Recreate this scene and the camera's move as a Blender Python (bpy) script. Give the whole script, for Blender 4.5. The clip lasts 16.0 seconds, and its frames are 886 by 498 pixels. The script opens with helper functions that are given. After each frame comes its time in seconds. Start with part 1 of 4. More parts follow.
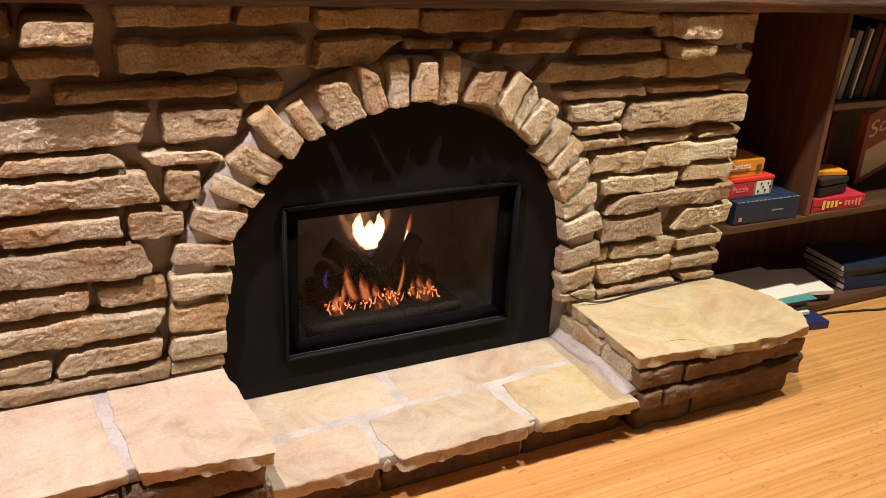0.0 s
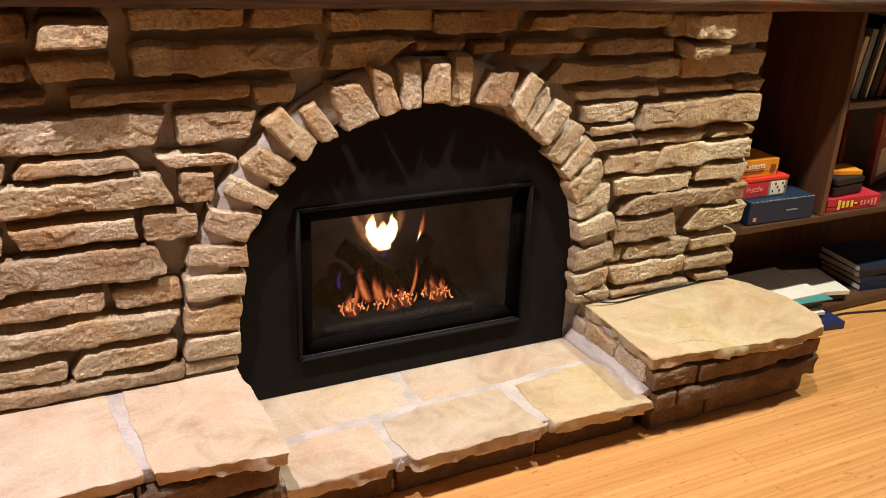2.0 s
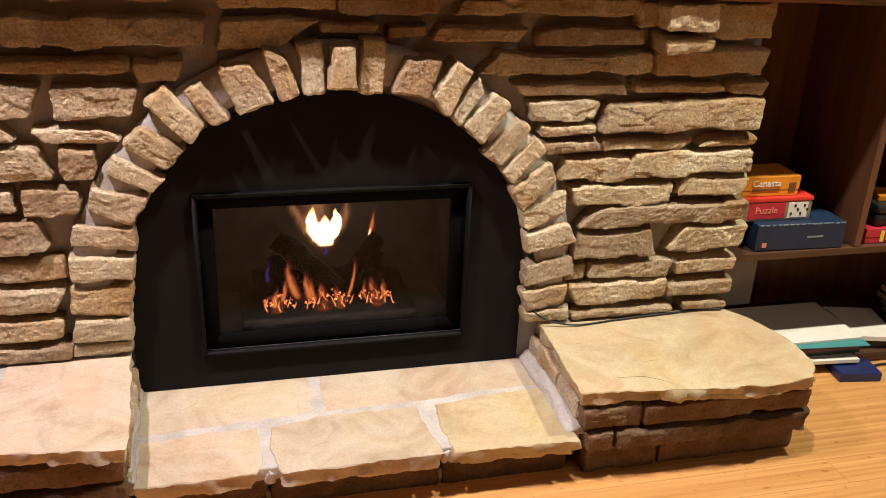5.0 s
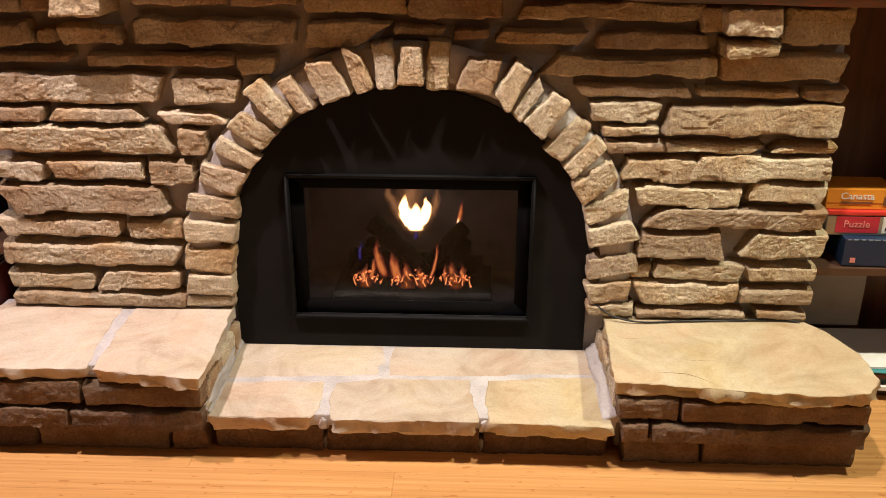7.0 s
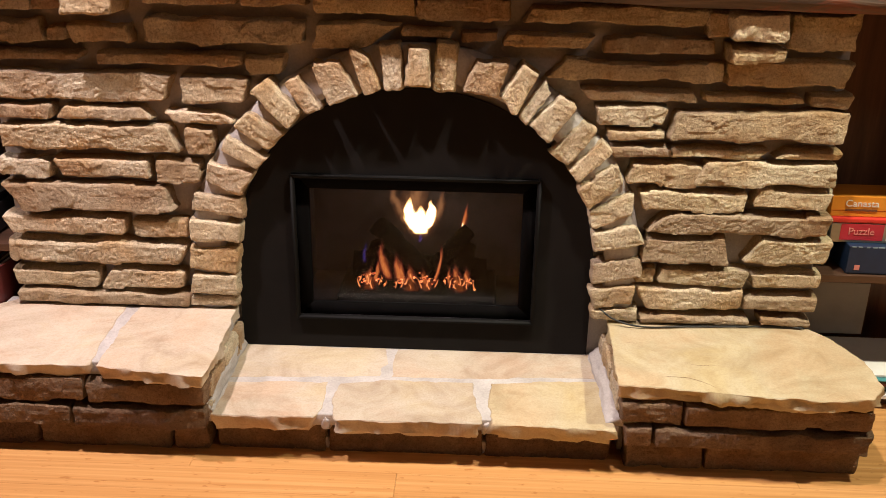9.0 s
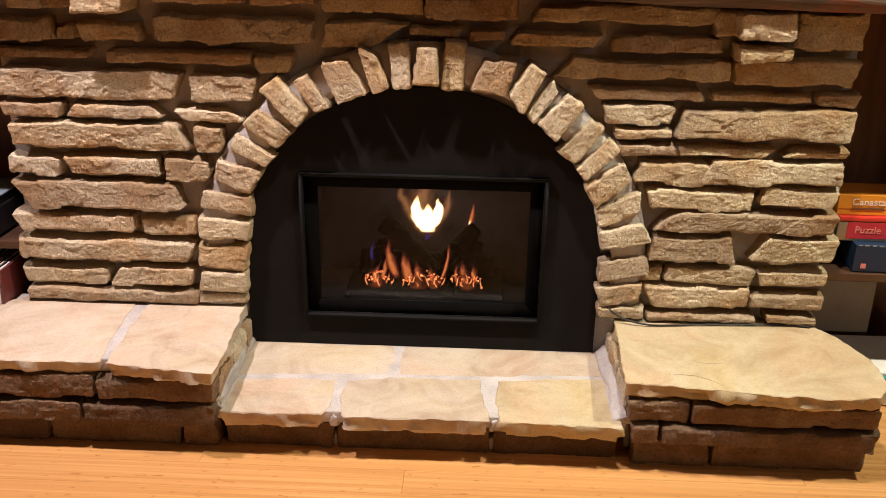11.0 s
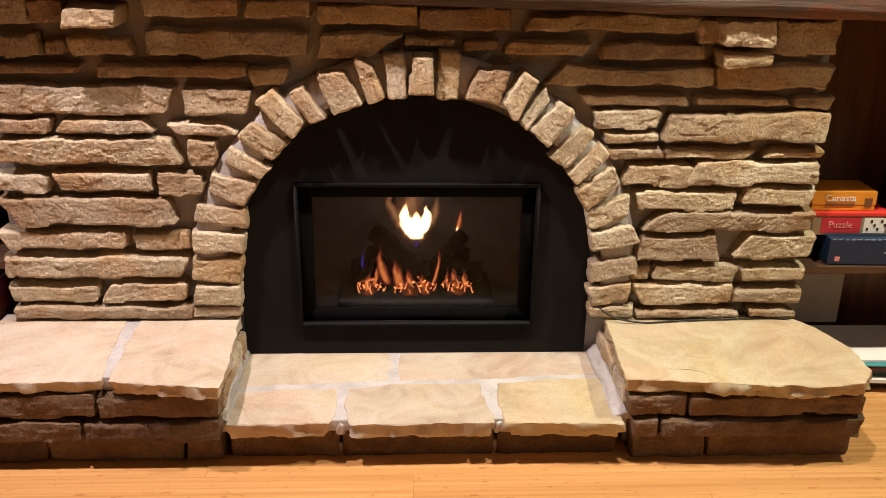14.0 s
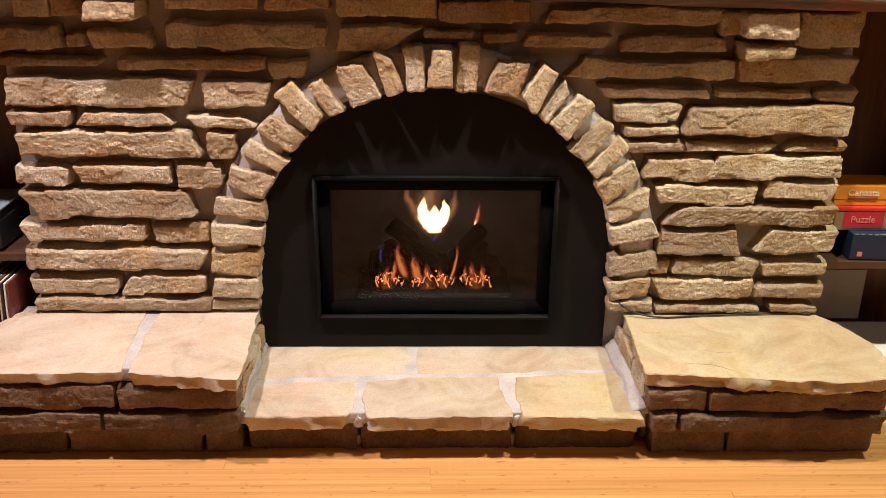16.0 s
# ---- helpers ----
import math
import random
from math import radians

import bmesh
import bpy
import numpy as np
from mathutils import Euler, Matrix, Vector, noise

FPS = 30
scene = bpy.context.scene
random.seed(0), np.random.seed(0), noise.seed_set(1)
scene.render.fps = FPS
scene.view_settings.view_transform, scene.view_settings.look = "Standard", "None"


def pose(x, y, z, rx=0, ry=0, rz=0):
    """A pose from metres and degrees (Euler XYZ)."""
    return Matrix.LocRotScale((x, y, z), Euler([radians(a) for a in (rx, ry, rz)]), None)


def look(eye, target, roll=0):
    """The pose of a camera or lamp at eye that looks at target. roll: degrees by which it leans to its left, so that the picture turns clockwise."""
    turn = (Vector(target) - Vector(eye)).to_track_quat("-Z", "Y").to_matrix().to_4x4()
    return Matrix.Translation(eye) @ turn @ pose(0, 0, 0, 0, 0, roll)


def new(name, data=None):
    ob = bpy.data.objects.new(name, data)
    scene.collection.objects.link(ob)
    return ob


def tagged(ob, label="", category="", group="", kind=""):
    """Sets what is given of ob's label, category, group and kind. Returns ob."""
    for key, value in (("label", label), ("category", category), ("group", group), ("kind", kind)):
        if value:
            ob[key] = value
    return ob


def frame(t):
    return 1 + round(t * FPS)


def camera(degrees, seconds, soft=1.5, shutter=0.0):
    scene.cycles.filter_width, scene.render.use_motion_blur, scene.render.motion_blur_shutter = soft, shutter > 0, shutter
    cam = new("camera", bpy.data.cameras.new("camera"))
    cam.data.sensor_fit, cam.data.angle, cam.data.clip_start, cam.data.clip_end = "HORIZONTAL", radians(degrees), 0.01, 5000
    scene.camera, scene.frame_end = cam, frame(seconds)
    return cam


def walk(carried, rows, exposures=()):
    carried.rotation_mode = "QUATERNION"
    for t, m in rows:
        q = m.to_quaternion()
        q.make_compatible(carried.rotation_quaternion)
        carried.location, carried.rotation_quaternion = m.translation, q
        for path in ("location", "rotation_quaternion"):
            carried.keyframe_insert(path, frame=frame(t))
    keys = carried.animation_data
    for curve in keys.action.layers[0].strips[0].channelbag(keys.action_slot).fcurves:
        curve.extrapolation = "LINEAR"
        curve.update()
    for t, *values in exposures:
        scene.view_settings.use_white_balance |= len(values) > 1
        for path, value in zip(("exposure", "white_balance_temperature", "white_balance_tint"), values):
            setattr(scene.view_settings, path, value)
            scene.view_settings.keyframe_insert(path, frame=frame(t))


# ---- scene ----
cam = camera(53.0, 16.0, soft=0.8)
PATH = [
    (0, (-0.936, -1.958, 1.43), (-0.067, -0.329, 0.663), 3.2),
    (0.5, (-0.933, -1.963, 1.432), (-0.074, -0.329, 0.662), 3.0),
    (1, (-0.934, -1.96, 1.435), (-0.082, -0.325, 0.662), 3.1),
    (1.5, (-0.934, -1.961, 1.431), (-0.087, -0.319, 0.665), 2.9),
    (2, (-0.935, -1.962, 1.431), (-0.093, -0.317, 0.664), 2.7),
    (2.5, (-0.919, -1.973, 1.423), (-0.092, -0.327, 0.644), 2.5),
    (3, (-0.804, -2.09, 1.422), (-0.108, -0.383, 0.648), 1.6),
    (3.5, (-0.727, -2.132, 1.408), (-0.131, -0.39, 0.628), 0.3),
    (4, (-0.626, -2.005, 1.396), (0.014, -0.286, 0.599), 1.7),
    (4.2, (-0.555, -1.92, 1.395), (0.086, -0.208, 0.584), 2.1),
    (6.3, (0.141, -2.239, 1.389), (0.135, -0.379, 0.654), 0.8),
    (6.5, (0.171, -2.251, 1.38), (0.128, -0.391, 0.647), 0.4),
    (7, (0.17, -2.265, 1.385), (0.107, -0.412, 0.635), 0.2),
    (7.5, (0.167, -2.27, 1.378), (0.118, -0.417, 0.628), 0.8),
    (8, (0.164, -2.272, 1.357), (0.098, -0.409, 0.633), 0.9),
    (10.5, (0.159, -2.289, 1.357), (0.094, -0.424, 0.636), 0.9),
    (11, (0.148, -2.289, 1.362), (0.076, -0.427, 0.635), 0.9),
    (11.5, (0.041, -2.298, 1.371), (0.022, -0.437, 0.638), 0.5),
    (12, (-0.026, -2.315, 1.372), (0.031, -0.453, 0.644), 1.1),
    (12.5, (-0.037, -2.318, 1.374), (0.049, -0.451, 0.661), 1.7),
    (13, (-0.039, -2.319, 1.369), (0.054, -0.45, 0.664), 1.5),
    (13.5, (-0.032, -2.322, 1.37), (0.052, -0.454, 0.659), 1.0),
    (14, (-0.028, -2.325, 1.374), (0.054, -0.458, 0.662), 0.8),
    (14.5, (-0.029, -2.326, 1.37), (0.046, -0.458, 0.659), 0.4),
    (15, (-0.029, -2.324, 1.363), (0.027, -0.457, 0.648), 0.3),
    (15.5, (-0.031, -2.323, 1.362), (0.015, -0.458, 0.643), 0.4),
    (16, (-0.033, -2.324, 1.361), (0.012, -0.458, 0.644), 0.6),
]
walk(cam, [(t, look(eye, target, roll)) for t, eye, target, roll in PATH])

# ---- light: a row of ceiling spots over the hearth, and the dim warm air of the room ----
world = bpy.data.worlds.new("room_air")
scene.world = world
world.use_nodes = True
world.node_tree.nodes["Background"].inputs[0].default_value = (0.9, 0.6, 0.4, 1)
world.node_tree.nodes["Background"].inputs[1].default_value = 0.004

for x, watts, colour in ((-2.40, 112, (1, 0.83, 0.84)), (-0.97, 218, (1, 0.84, 0.85)), (0.55, 150, (1, 0.90, 0.80)), (1.80, 185, (1, 0.98, 0.72))):
    lamp = bpy.data.lights.new("ceiling_spot", "SPOT")
    lamp.energy, lamp.spot_size, lamp.spot_blend = watts, radians(110), 0.6
    lamp.shadow_soft_size, lamp.color = 0.04, colour
    new("ceiling_spot", lamp).matrix_world = look((x, -0.55, 2.5), (x, -0.45, 0))

# unseen soft fill behind the camera, added to brighten the bookcase and shadows
lamp = bpy.data.lights.new("room_fill", "AREA")
lamp.shape, lamp.size, lamp.energy, lamp.color = "DISK", 0.45, 9, (1, 0.94, 0.84)
new("room_fill", lamp).matrix_world = pose(2.3, -2.3, 2.63)

# ---- materials ----
class Nodes:
    """A material's node tree, with short calls to add nodes to it."""

    def __init__(self, name, rough=0.7, metal=0.0):
        self.mat = bpy.data.materials.new(name)
        self.mat.use_nodes = True
        self.tree = self.mat.node_tree
        self.bsdf = self.tree.nodes["Principled BSDF"]
        self.bsdf.inputs["Roughness"].default_value = rough
        self.bsdf.inputs["Metallic"].default_value = metal
        coord = self.add("ShaderNodeTexCoord")
        info = self.add("ShaderNodeObjectInfo")
        self.random = info.outputs["Random"]
        shift = self.add("ShaderNodeVectorMath", operation="SCALE")
        shift.inputs[0].default_value = (37, 53, 71)
        self.link(self.random, shift.inputs["Scale"])
        total = self.add("ShaderNodeVectorMath", operation="ADD")
        self.link(coord.outputs["Object"], total.inputs[0])
        self.link(shift.outputs[0], total.inputs[1])
        self.place = total.outputs[0]

    def add(self, kind, **settings):
        node = self.tree.nodes.new(kind)
        if "operation" in settings:
            node.operation = settings["operation"]
        if "blend" in settings:
            node.data_type, node.blend_type = "RGBA", settings["blend"]
        return node

    def link(self, a, b):
        self.tree.links.new(a, b)

    def stretch(self, scale):
        node = self.add("ShaderNodeMapping")
        node.inputs["Scale"].default_value = scale
        self.link(self.place, node.inputs["Vector"])
        return node.outputs[0]

    def noise(self, scale, detail=4.0, rough=0.55, place=None, twist=0.0):
        node = self.add("ShaderNodeTexNoise")
        for key, value in (("Scale", scale), ("Detail", detail), ("Roughness", rough), ("Distortion", twist)):
            node.inputs[key].default_value = value
        self.link(place or self.place, node.inputs["Vector"])
        return node.outputs["Fac"]

    def ramp(self, fac, *stops):
        node = self.add("ShaderNodeValToRGB")
        while len(node.color_ramp.elements) < len(stops):
            node.color_ramp.elements.new(0.5)
        for element, (at, colour) in zip(node.color_ramp.elements, stops):
            element.position = at
            element.color = (*colour, 1) if len(colour) == 3 else colour
        self.link(fac, node.inputs[0])
        return node.outputs[0]

    def mix(self, fac, a, b, blend="MIX"):
        node = self.add("ShaderNodeMix", blend=blend)
        if isinstance(fac, float):
            node.inputs[0].default_value = fac
        else:
            self.link(fac, node.inputs[0])
        self.link(a, node.inputs[6])
        self.link(b, node.inputs[7])
        return node.outputs[2]

    def colour(self, socket):
        self.link(socket, self.bsdf.inputs["Base Color"])

    def vary(self, socket, low, high):
        """Each object a little lighter or darker than the next."""
        spread = self.add("ShaderNodeMapRange")
        spread.inputs[3].default_value, spread.inputs[4].default_value = low, high
        self.link(self.random, spread.inputs[0])
        hsv = self.add("ShaderNodeHueSaturation")
        self.link(spread.outputs[0], hsv.inputs["Value"])
        self.link(socket, hsv.inputs["Color"])
        return hsv.outputs[0]

    def bump(self, *layers):
        last = None
        for height, strength, distance in layers:
            node = self.add("ShaderNodeBump")
            node.inputs["Strength"].default_value, node.inputs["Distance"].default_value = strength, distance
            self.link(height, node.inputs["Height"])
            if last:
                self.link(last, node.inputs["Normal"])
            last = node.outputs[0]
        self.link(last, self.bsdf.inputs["Normal"])

    def roughness(self, fac, low, high):
        spread = self.add("ShaderNodeMapRange")
        spread.inputs[3].default_value, spread.inputs[4].default_value = low, high
        self.link(fac, spread.inputs[0])
        self.link(spread.outputs[0], self.bsdf.inputs["Roughness"])


def split_stone(name, light, mid, dark, low=0.8, high=1.12):
    """Grainy split sandstone: coarse pits, mineral grain, rusty and grey patches."""
    n = Nodes(name, 0.9)
    pits = n.noise(150, 6, 0.72, twist=0.3)
    tint = n.ramp(n.noise(9, 6, 0.66, twist=0.8), (0.22, dark), (0.44, mid), (0.68, light))
    rust = n.ramp(n.noise(5.5, 4), (0.44, (1, 1, 1)), (0.64, (0.86, 0.70, 0.54)))
    own = n.ramp(n.random, (0.0, (0.84, 0.72, 0.64)), (0.3, (1.0, 0.92, 0.80)), (0.55, (1.06, 1.03, 0.98)), (0.8, (0.96, 0.88, 0.71)), (1.0, (1.02, 0.96, 0.92)))
    tint = n.mix(1.0, tint, own, "MULTIPLY")
    grain = n.ramp(pits, (0.30, (0.50, 0.43, 0.37)), (0.44, (0.92, 0.89, 0.85)), (0.60, (1.18, 1.18, 1.16)))
    speck = n.ramp(n.noise(340, 3, 0.6), (0.30, (0.72, 0.68, 0.64)), (0.5, (1, 1, 1)))
    n.colour(n.vary(n.mix(0.6, n.mix(0.9, n.mix(1.0, tint, rust, "MULTIPLY"), grain, "MULTIPLY"), speck, "MULTIPLY"), low, high))
    n.bump((n.noise(85, 5, 0.7, twist=0.3), 0.9, 0.009), (pits, 1.0, 0.006), (n.noise(420, 4, 0.7), 0.5, 0.0012))
    return n.mat


def flagstone(name, light, mid, dark):
    """Flat split sandstone: broad clouds of ochre and rose, grey bloom, thin flaked layers."""
    n = Nodes(name, 0.72)
    tint = n.ramp(n.noise(5.5, 7, 0.66, twist=1.2), (0.30, dark), (0.48, mid), (0.64, light))
    cloud = n.ramp(n.noise(3.2, 5, 0.6, twist=0.6), (0.36, (1.0, 0.90, 0.84)), (0.5, (1, 1, 1)), (0.66, (1.0, 0.96, 0.82)))
    layer = n.noise(7, 7, 0.62, twist=2.2)
    veins = n.ramp(layer, (0.34, (0.74, 0.64, 0.53)), (0.395, (1, 1, 1)), (0.56, (1, 1, 1)), (0.585, (0.90, 0.85, 0.77)), (0.61, (1.04, 1.03, 1.0)))
    grain = n.ramp(n.noise(180, 5, 0.72), (0.3, (0.82, 0.78, 0.73)), (0.6, (1.03, 1.03, 1.02)))
    n.colour(n.vary(n.mix(0.75, n.mix(0.28, n.mix(1.0, tint, cloud, "MULTIPLY"), veins, "MULTIPLY"), grain, "MULTIPLY"), 0.90, 1.08))
    n.bump((n.noise(14, 6, 0.6, twist=0.7), 0.5, 0.008), (layer, 0.28, 0.010), (n.noise(120, 5, 0.7), 0.45, 0.002))
    n.roughness(n.noise(9), 0.6, 0.85)
    return n.mat


WALL_STONE = split_stone("split_sandstone", (0.74, 0.675, 0.54), (0.56, 0.475, 0.355), (0.38, 0.295, 0.21))
ARCH_STONE = split_stone("arch_sandstone", (0.76, 0.705, 0.58), (0.615, 0.54, 0.42), (0.45, 0.365, 0.265), 0.88, 1.12)
# same sandstone, with the shade under the slabs put into its colour
SHADED_BASE_STONE = split_stone("shaded_base_sandstone", (0.30, 0.215, 0.15), (0.215, 0.148, 0.10), (0.13, 0.087, 0.058))
PINK_FLAG = flagstone("pale_pink_flagstone", (0.54, 0.465, 0.37), (0.485, 0.40, 0.307), (0.385, 0.295, 0.21))
YELLOW_FLAG = flagstone("pale_yellow_flagstone", (0.51, 0.435, 0.295), (0.455, 0.37, 0.237), (0.365, 0.28, 0.162))


def mortar_material():
    n = Nodes("pale_lime_mortar", 0.9)
    tint = n.ramp(n.noise(9, 5), (0.3, (0.40, 0.36, 0.335)), (0.7, (0.575, 0.535, 0.51)))
    n.colour(n.mix(0.5, tint, n.ramp(n.noise(150, 4), (0.3, (0.7, 0.7, 0.7)), (0.6, (1, 1, 1))), "MULTIPLY"))
    n.bump((n.noise(30, 6, 0.65), 0.7, 0.010), (n.noise(180, 4), 0.5, 0.002))
    return n.mat


def wood(name, light, dark, rough, grain=(2.5, 45, 45), shine=0.0, low=0.85, high=1.12, relief=0.15):
    n = Nodes(name, rough)
    along = n.stretch(grain)
    base = n.ramp(n.noise(1.0, 6, 0.62, along, 0.5), (0.3, dark), (0.66, light))
    fine = n.ramp(n.noise(5.0, 5, 0.7, along), (0.3, (0.72, 0.68, 0.64)), (0.6, (1, 1, 1)))
    n.colour(n.vary(n.mix(0.7, base, fine, "MULTIPLY"), low, high))
    n.bump((n.noise(3.0, 5, 0.6, along), relief, 0.002))
    n.bsdf.inputs["Coat Weight"].default_value = shine
    n.bsdf.inputs["Coat Roughness"].default_value = 0.2
    n.roughness(n.noise(6), rough - 0.06, rough + 0.1)
    return n.mat


def mantel_timber():
    """Weathered grey-brown timber with wavy grain and patches of old red paint."""
    n = Nodes("weathered_red_brown_timber", 0.62)
    along = n.stretch((1.6, 26, 26))
    base = n.ramp(n.noise(1.0, 6, 0.65, along, 1.4), (0.34, (0.022, 0.013, 0.010)), (0.5, (0.075, 0.046, 0.034)), (0.66, (0.15, 0.098, 0.072)))
    red = n.ramp(n.noise(1.0, 6, 0.7, n.stretch((3.2, 15, 15)), 0.8), (0.53, (0, 0, 0)), (0.63, (0.85, 0.85, 0.85)))
    stain = n.ramp(n.noise(1.0, 4, 0.6, along), (0.3, (0.11, 0.030, 0.018)), (0.7, (0.25, 0.065, 0.030)))
    n.colour(n.mix(red, base, stain))
    n.bump((n.noise(1.0, 6, 0.65, along, 1.4), 0.7, 0.006), (n.noise(4.0, 4, 0.6, along), 0.4, 0.002))
    return n.mat


def bamboo_material():
    """Strand of narrow lengthwise strips with darker knuckles."""
    n = Nodes("bamboo_flooring", 0.36)
    strips = n.ramp(n.noise(1.0, 2, 0.5, n.stretch((0.9, 78, 1))), (0.28, (0.48, 0.225, 0.072)), (0.5, (0.57, 0.285, 0.098)), (0.72, (0.65, 0.35, 0.132)))
    fibre = n.ramp(n.noise(1.0, 4, 0.7, n.stretch((5, 420, 1))), (0.3, (0.88, 0.85, 0.82)), (0.62, (1, 1, 1)))
    knots = n.ramp(n.noise(1.0, 2, 0.5, n.stretch((30, 75, 1))), (0.64, (1, 1, 1)), (0.74, (0.74, 0.62, 0.52)))
    n.colour(n.vary(n.mix(1.0, n.mix(0.8, strips, fibre, "MULTIPLY"), knots, "MULTIPLY"), 0.95, 1.04))
    n.bump((n.noise(1.0, 3, 0.6, n.stretch((3, 160, 1))), 0.06, 0.001))
    n.roughness(n.noise(5), 0.28, 0.45)
    return n.mat


def paint(name, colour, rough=0.5, metal=0.0, wear=0.12, scale=30, relief=0.1, shine=0.0):
    n = Nodes(name, rough, metal)
    dull = tuple(c * (1 - wear) for c in colour)
    n.colour(n.ramp(n.noise(scale, 5, 0.6), (0.3, dull), (0.65, colour)))
    n.bump((n.noise(scale * 6, 4), relief, 0.001))
    n.roughness(n.noise(scale * 0.6), max(0.03, rough - 0.08), min(1, rough + 0.1))
    n.bsdf.inputs["Coat Weight"].default_value = shine
    return n.mat


def fire(name, core, rim, strength, density=1.0, edge=0.5, soft=0.8):
    """Flame: dense and bright along its heart, thinning to nothing at its skin and tip."""
    n = Nodes(name)
    uv = n.add("ShaderNodeTexCoord")
    xyz = n.add("ShaderNodeSeparateXYZ")
    n.link(uv.outputs["UV"], xyz.inputs[0])
    across = n.add("ShaderNodeMath", operation="PINGPONG")
    n.link(xyz.outputs[0], across.inputs[0])
    across.inputs[1].default_value = 0.5
    lick = n.noise(1.0, 5, 0.62, n.stretch((55, 55, 22)), 1.4)
    waver = n.add("ShaderNodeMath", operation="MULTIPLY")
    n.link(lick, waver.inputs[0])
    waver.inputs[1].default_value = edge
    body = n.add("ShaderNodeMath", operation="MULTIPLY_ADD")
    n.link(across.outputs[0], body.inputs[0])
    body.inputs[1].default_value = 2.0
    n.link(waver.outputs[0], body.inputs[2])
    solid = n.add("ShaderNodeMapRange")
    solid.interpolation_type = "SMOOTHSTEP"
    solid.inputs[1].default_value, solid.inputs[2].default_value = 0.5 * edge + 0.08, 0.5 * edge + soft
    n.link(body.outputs[0], solid.inputs[0])
    thick = solid.outputs[0]
    fade = n.ramp(xyz.outputs[1], (0.0, (0.15, 0.15, 0.15)), (0.14, (1, 1, 1)), (0.62, (0.85, 0.85, 0.85)), (1.0, (0, 0, 0)))
    amount = n.add("ShaderNodeMath", operation="MULTIPLY")
    n.link(thick, amount.inputs[0])
    n.link(fade, amount.inputs[1])
    scaled = n.add("ShaderNodeMath", operation="MULTIPLY")
    n.link(amount.outputs[0], scaled.inputs[0])
    scaled.inputs[1].default_value = density
    glow = n.add("ShaderNodeEmission")
    glow.inputs["Strength"].default_value = strength
    n.link(n.ramp(amount.outputs[0], (0.1, rim), (0.75, core)), glow.inputs["Color"])
    clear = n.add("ShaderNodeBsdfTransparent")
    both = n.add("ShaderNodeMixShader")
    n.link(scaled.outputs[0], both.inputs[0])
    n.link(clear.outputs[0], both.inputs[1])
    n.link(glow.outputs[0], both.inputs[2])
    n.link(both.outputs[0], n.tree.nodes["Material Output"].inputs["Surface"])
    return n.mat


def ember_material():
    """Charred crust with glowing cracks."""
    n = Nodes("glowing_ember", 0.9)
    n.bsdf.inputs["Base Color"].default_value = (0.02, 0.014, 0.012, 1)
    heat = n.noise(150, 3, 0.6, twist=0.8)
    n.link(n.ramp(heat, (0.40, (0.6, 0.03, 0.01)), (0.47, (1.0, 0.11, 0.02)), (0.515, (1.0, 0.40, 0.14)), (0.55, (1.0, 0.10, 0.03))), n.bsdf.inputs["Emission Color"])
    spread = n.add("ShaderNodeMath", operation="MULTIPLY")
    n.link(n.ramp(heat, (0.43, (0, 0, 0)), (0.49, (1, 1, 1)), (0.53, (1, 1, 1)), (0.58, (0, 0, 0))), spread.inputs[0])
    spread.inputs[1].default_value = 3.0
    n.link(spread.outputs[0], n.bsdf.inputs["Emission Strength"])
    return n.mat


def glass_material():
    n = Nodes("clear_glass", 0.02)
    n.bsdf.inputs["Base Color"].default_value = (0.93, 0.93, 0.92, 1)
    n.bsdf.inputs["Transmission Weight"].default_value = 1.0
    n.bsdf.inputs["IOR"].default_value = 1.18
    return n.mat


MORTAR = mortar_material()
BAMBOO = bamboo_material()
MANTEL_WOOD = mantel_timber()
CASE_WOOD = wood("dark_stained_walnut", (0.20, 0.086, 0.044), (0.095, 0.044, 0.026), 0.42, (22, 22, 1.6), 0.2)
SHELF_WOOD = wood("dark_stained_walnut_shelf", (0.105, 0.050, 0.028), (0.048, 0.024, 0.015), 0.42, (1.8, 24, 24), 0.2)
BLACK_STEEL = paint("matt_black_steel", (0.0105, 0.0088, 0.0078), 0.88, 0.0, 0.2, 14, 0.08)
FRAME_STEEL = paint("satin_black_frame", (0.0050, 0.0046, 0.0043), 0.62, 0.0, 0.15, 24, 0.05)
INNER_STEEL = paint("dull_black_inner_frame", (0.0036, 0.0031, 0.0030), 0.95, 0.0, 0.2, 14, 0.05)
FIREBRICK = paint("sooty_firebox_liner", (0.105, 0.090, 0.102), 0.95, 0.0, 0.55, 9, 0.5)
CHAR = paint("charred_log_bark", (0.012, 0.009, 0.008), 0.95, 0.0, 0.6, 40, 0.8)
EMBER = ember_material()
GLASS = glass_material()
for m in (BLACK_STEEL, FRAME_STEEL, INNER_STEEL, FIREBRICK, CHAR):
    m.node_tree.nodes["Principled BSDF"].inputs["Specular IOR Level"].default_value = 0.13 if m == FRAME_STEEL else 0.06 if m == INNER_STEEL else 0.15
FLAME = fire("yellow_flame", (1.0, 0.84, 0.56), (1.0, 0.50, 0.16), 5.0, 0.95, 0.4, 0.6)
TONGUE = fire("orange_flame", (1.0, 0.30, 0.08), (0.55, 0.06, 0.04), 0.9, 0.60, 1.4, 1.0)
# WISP is flame skin and ember glow; HALO is the glow round the flame
WISP = fire("thin_red_flame_and_glow", (0.9, 0.20, 0.05), (0.45, 0.07, 0.07), 0.5, 0.35, 1.4, 1.1)
HALO = fire("orange_flame_glow", (0.85, 0.36, 0.15), (0.45, 0.16, 0.07), 0.42, 0.70, 1.6, 1.25)
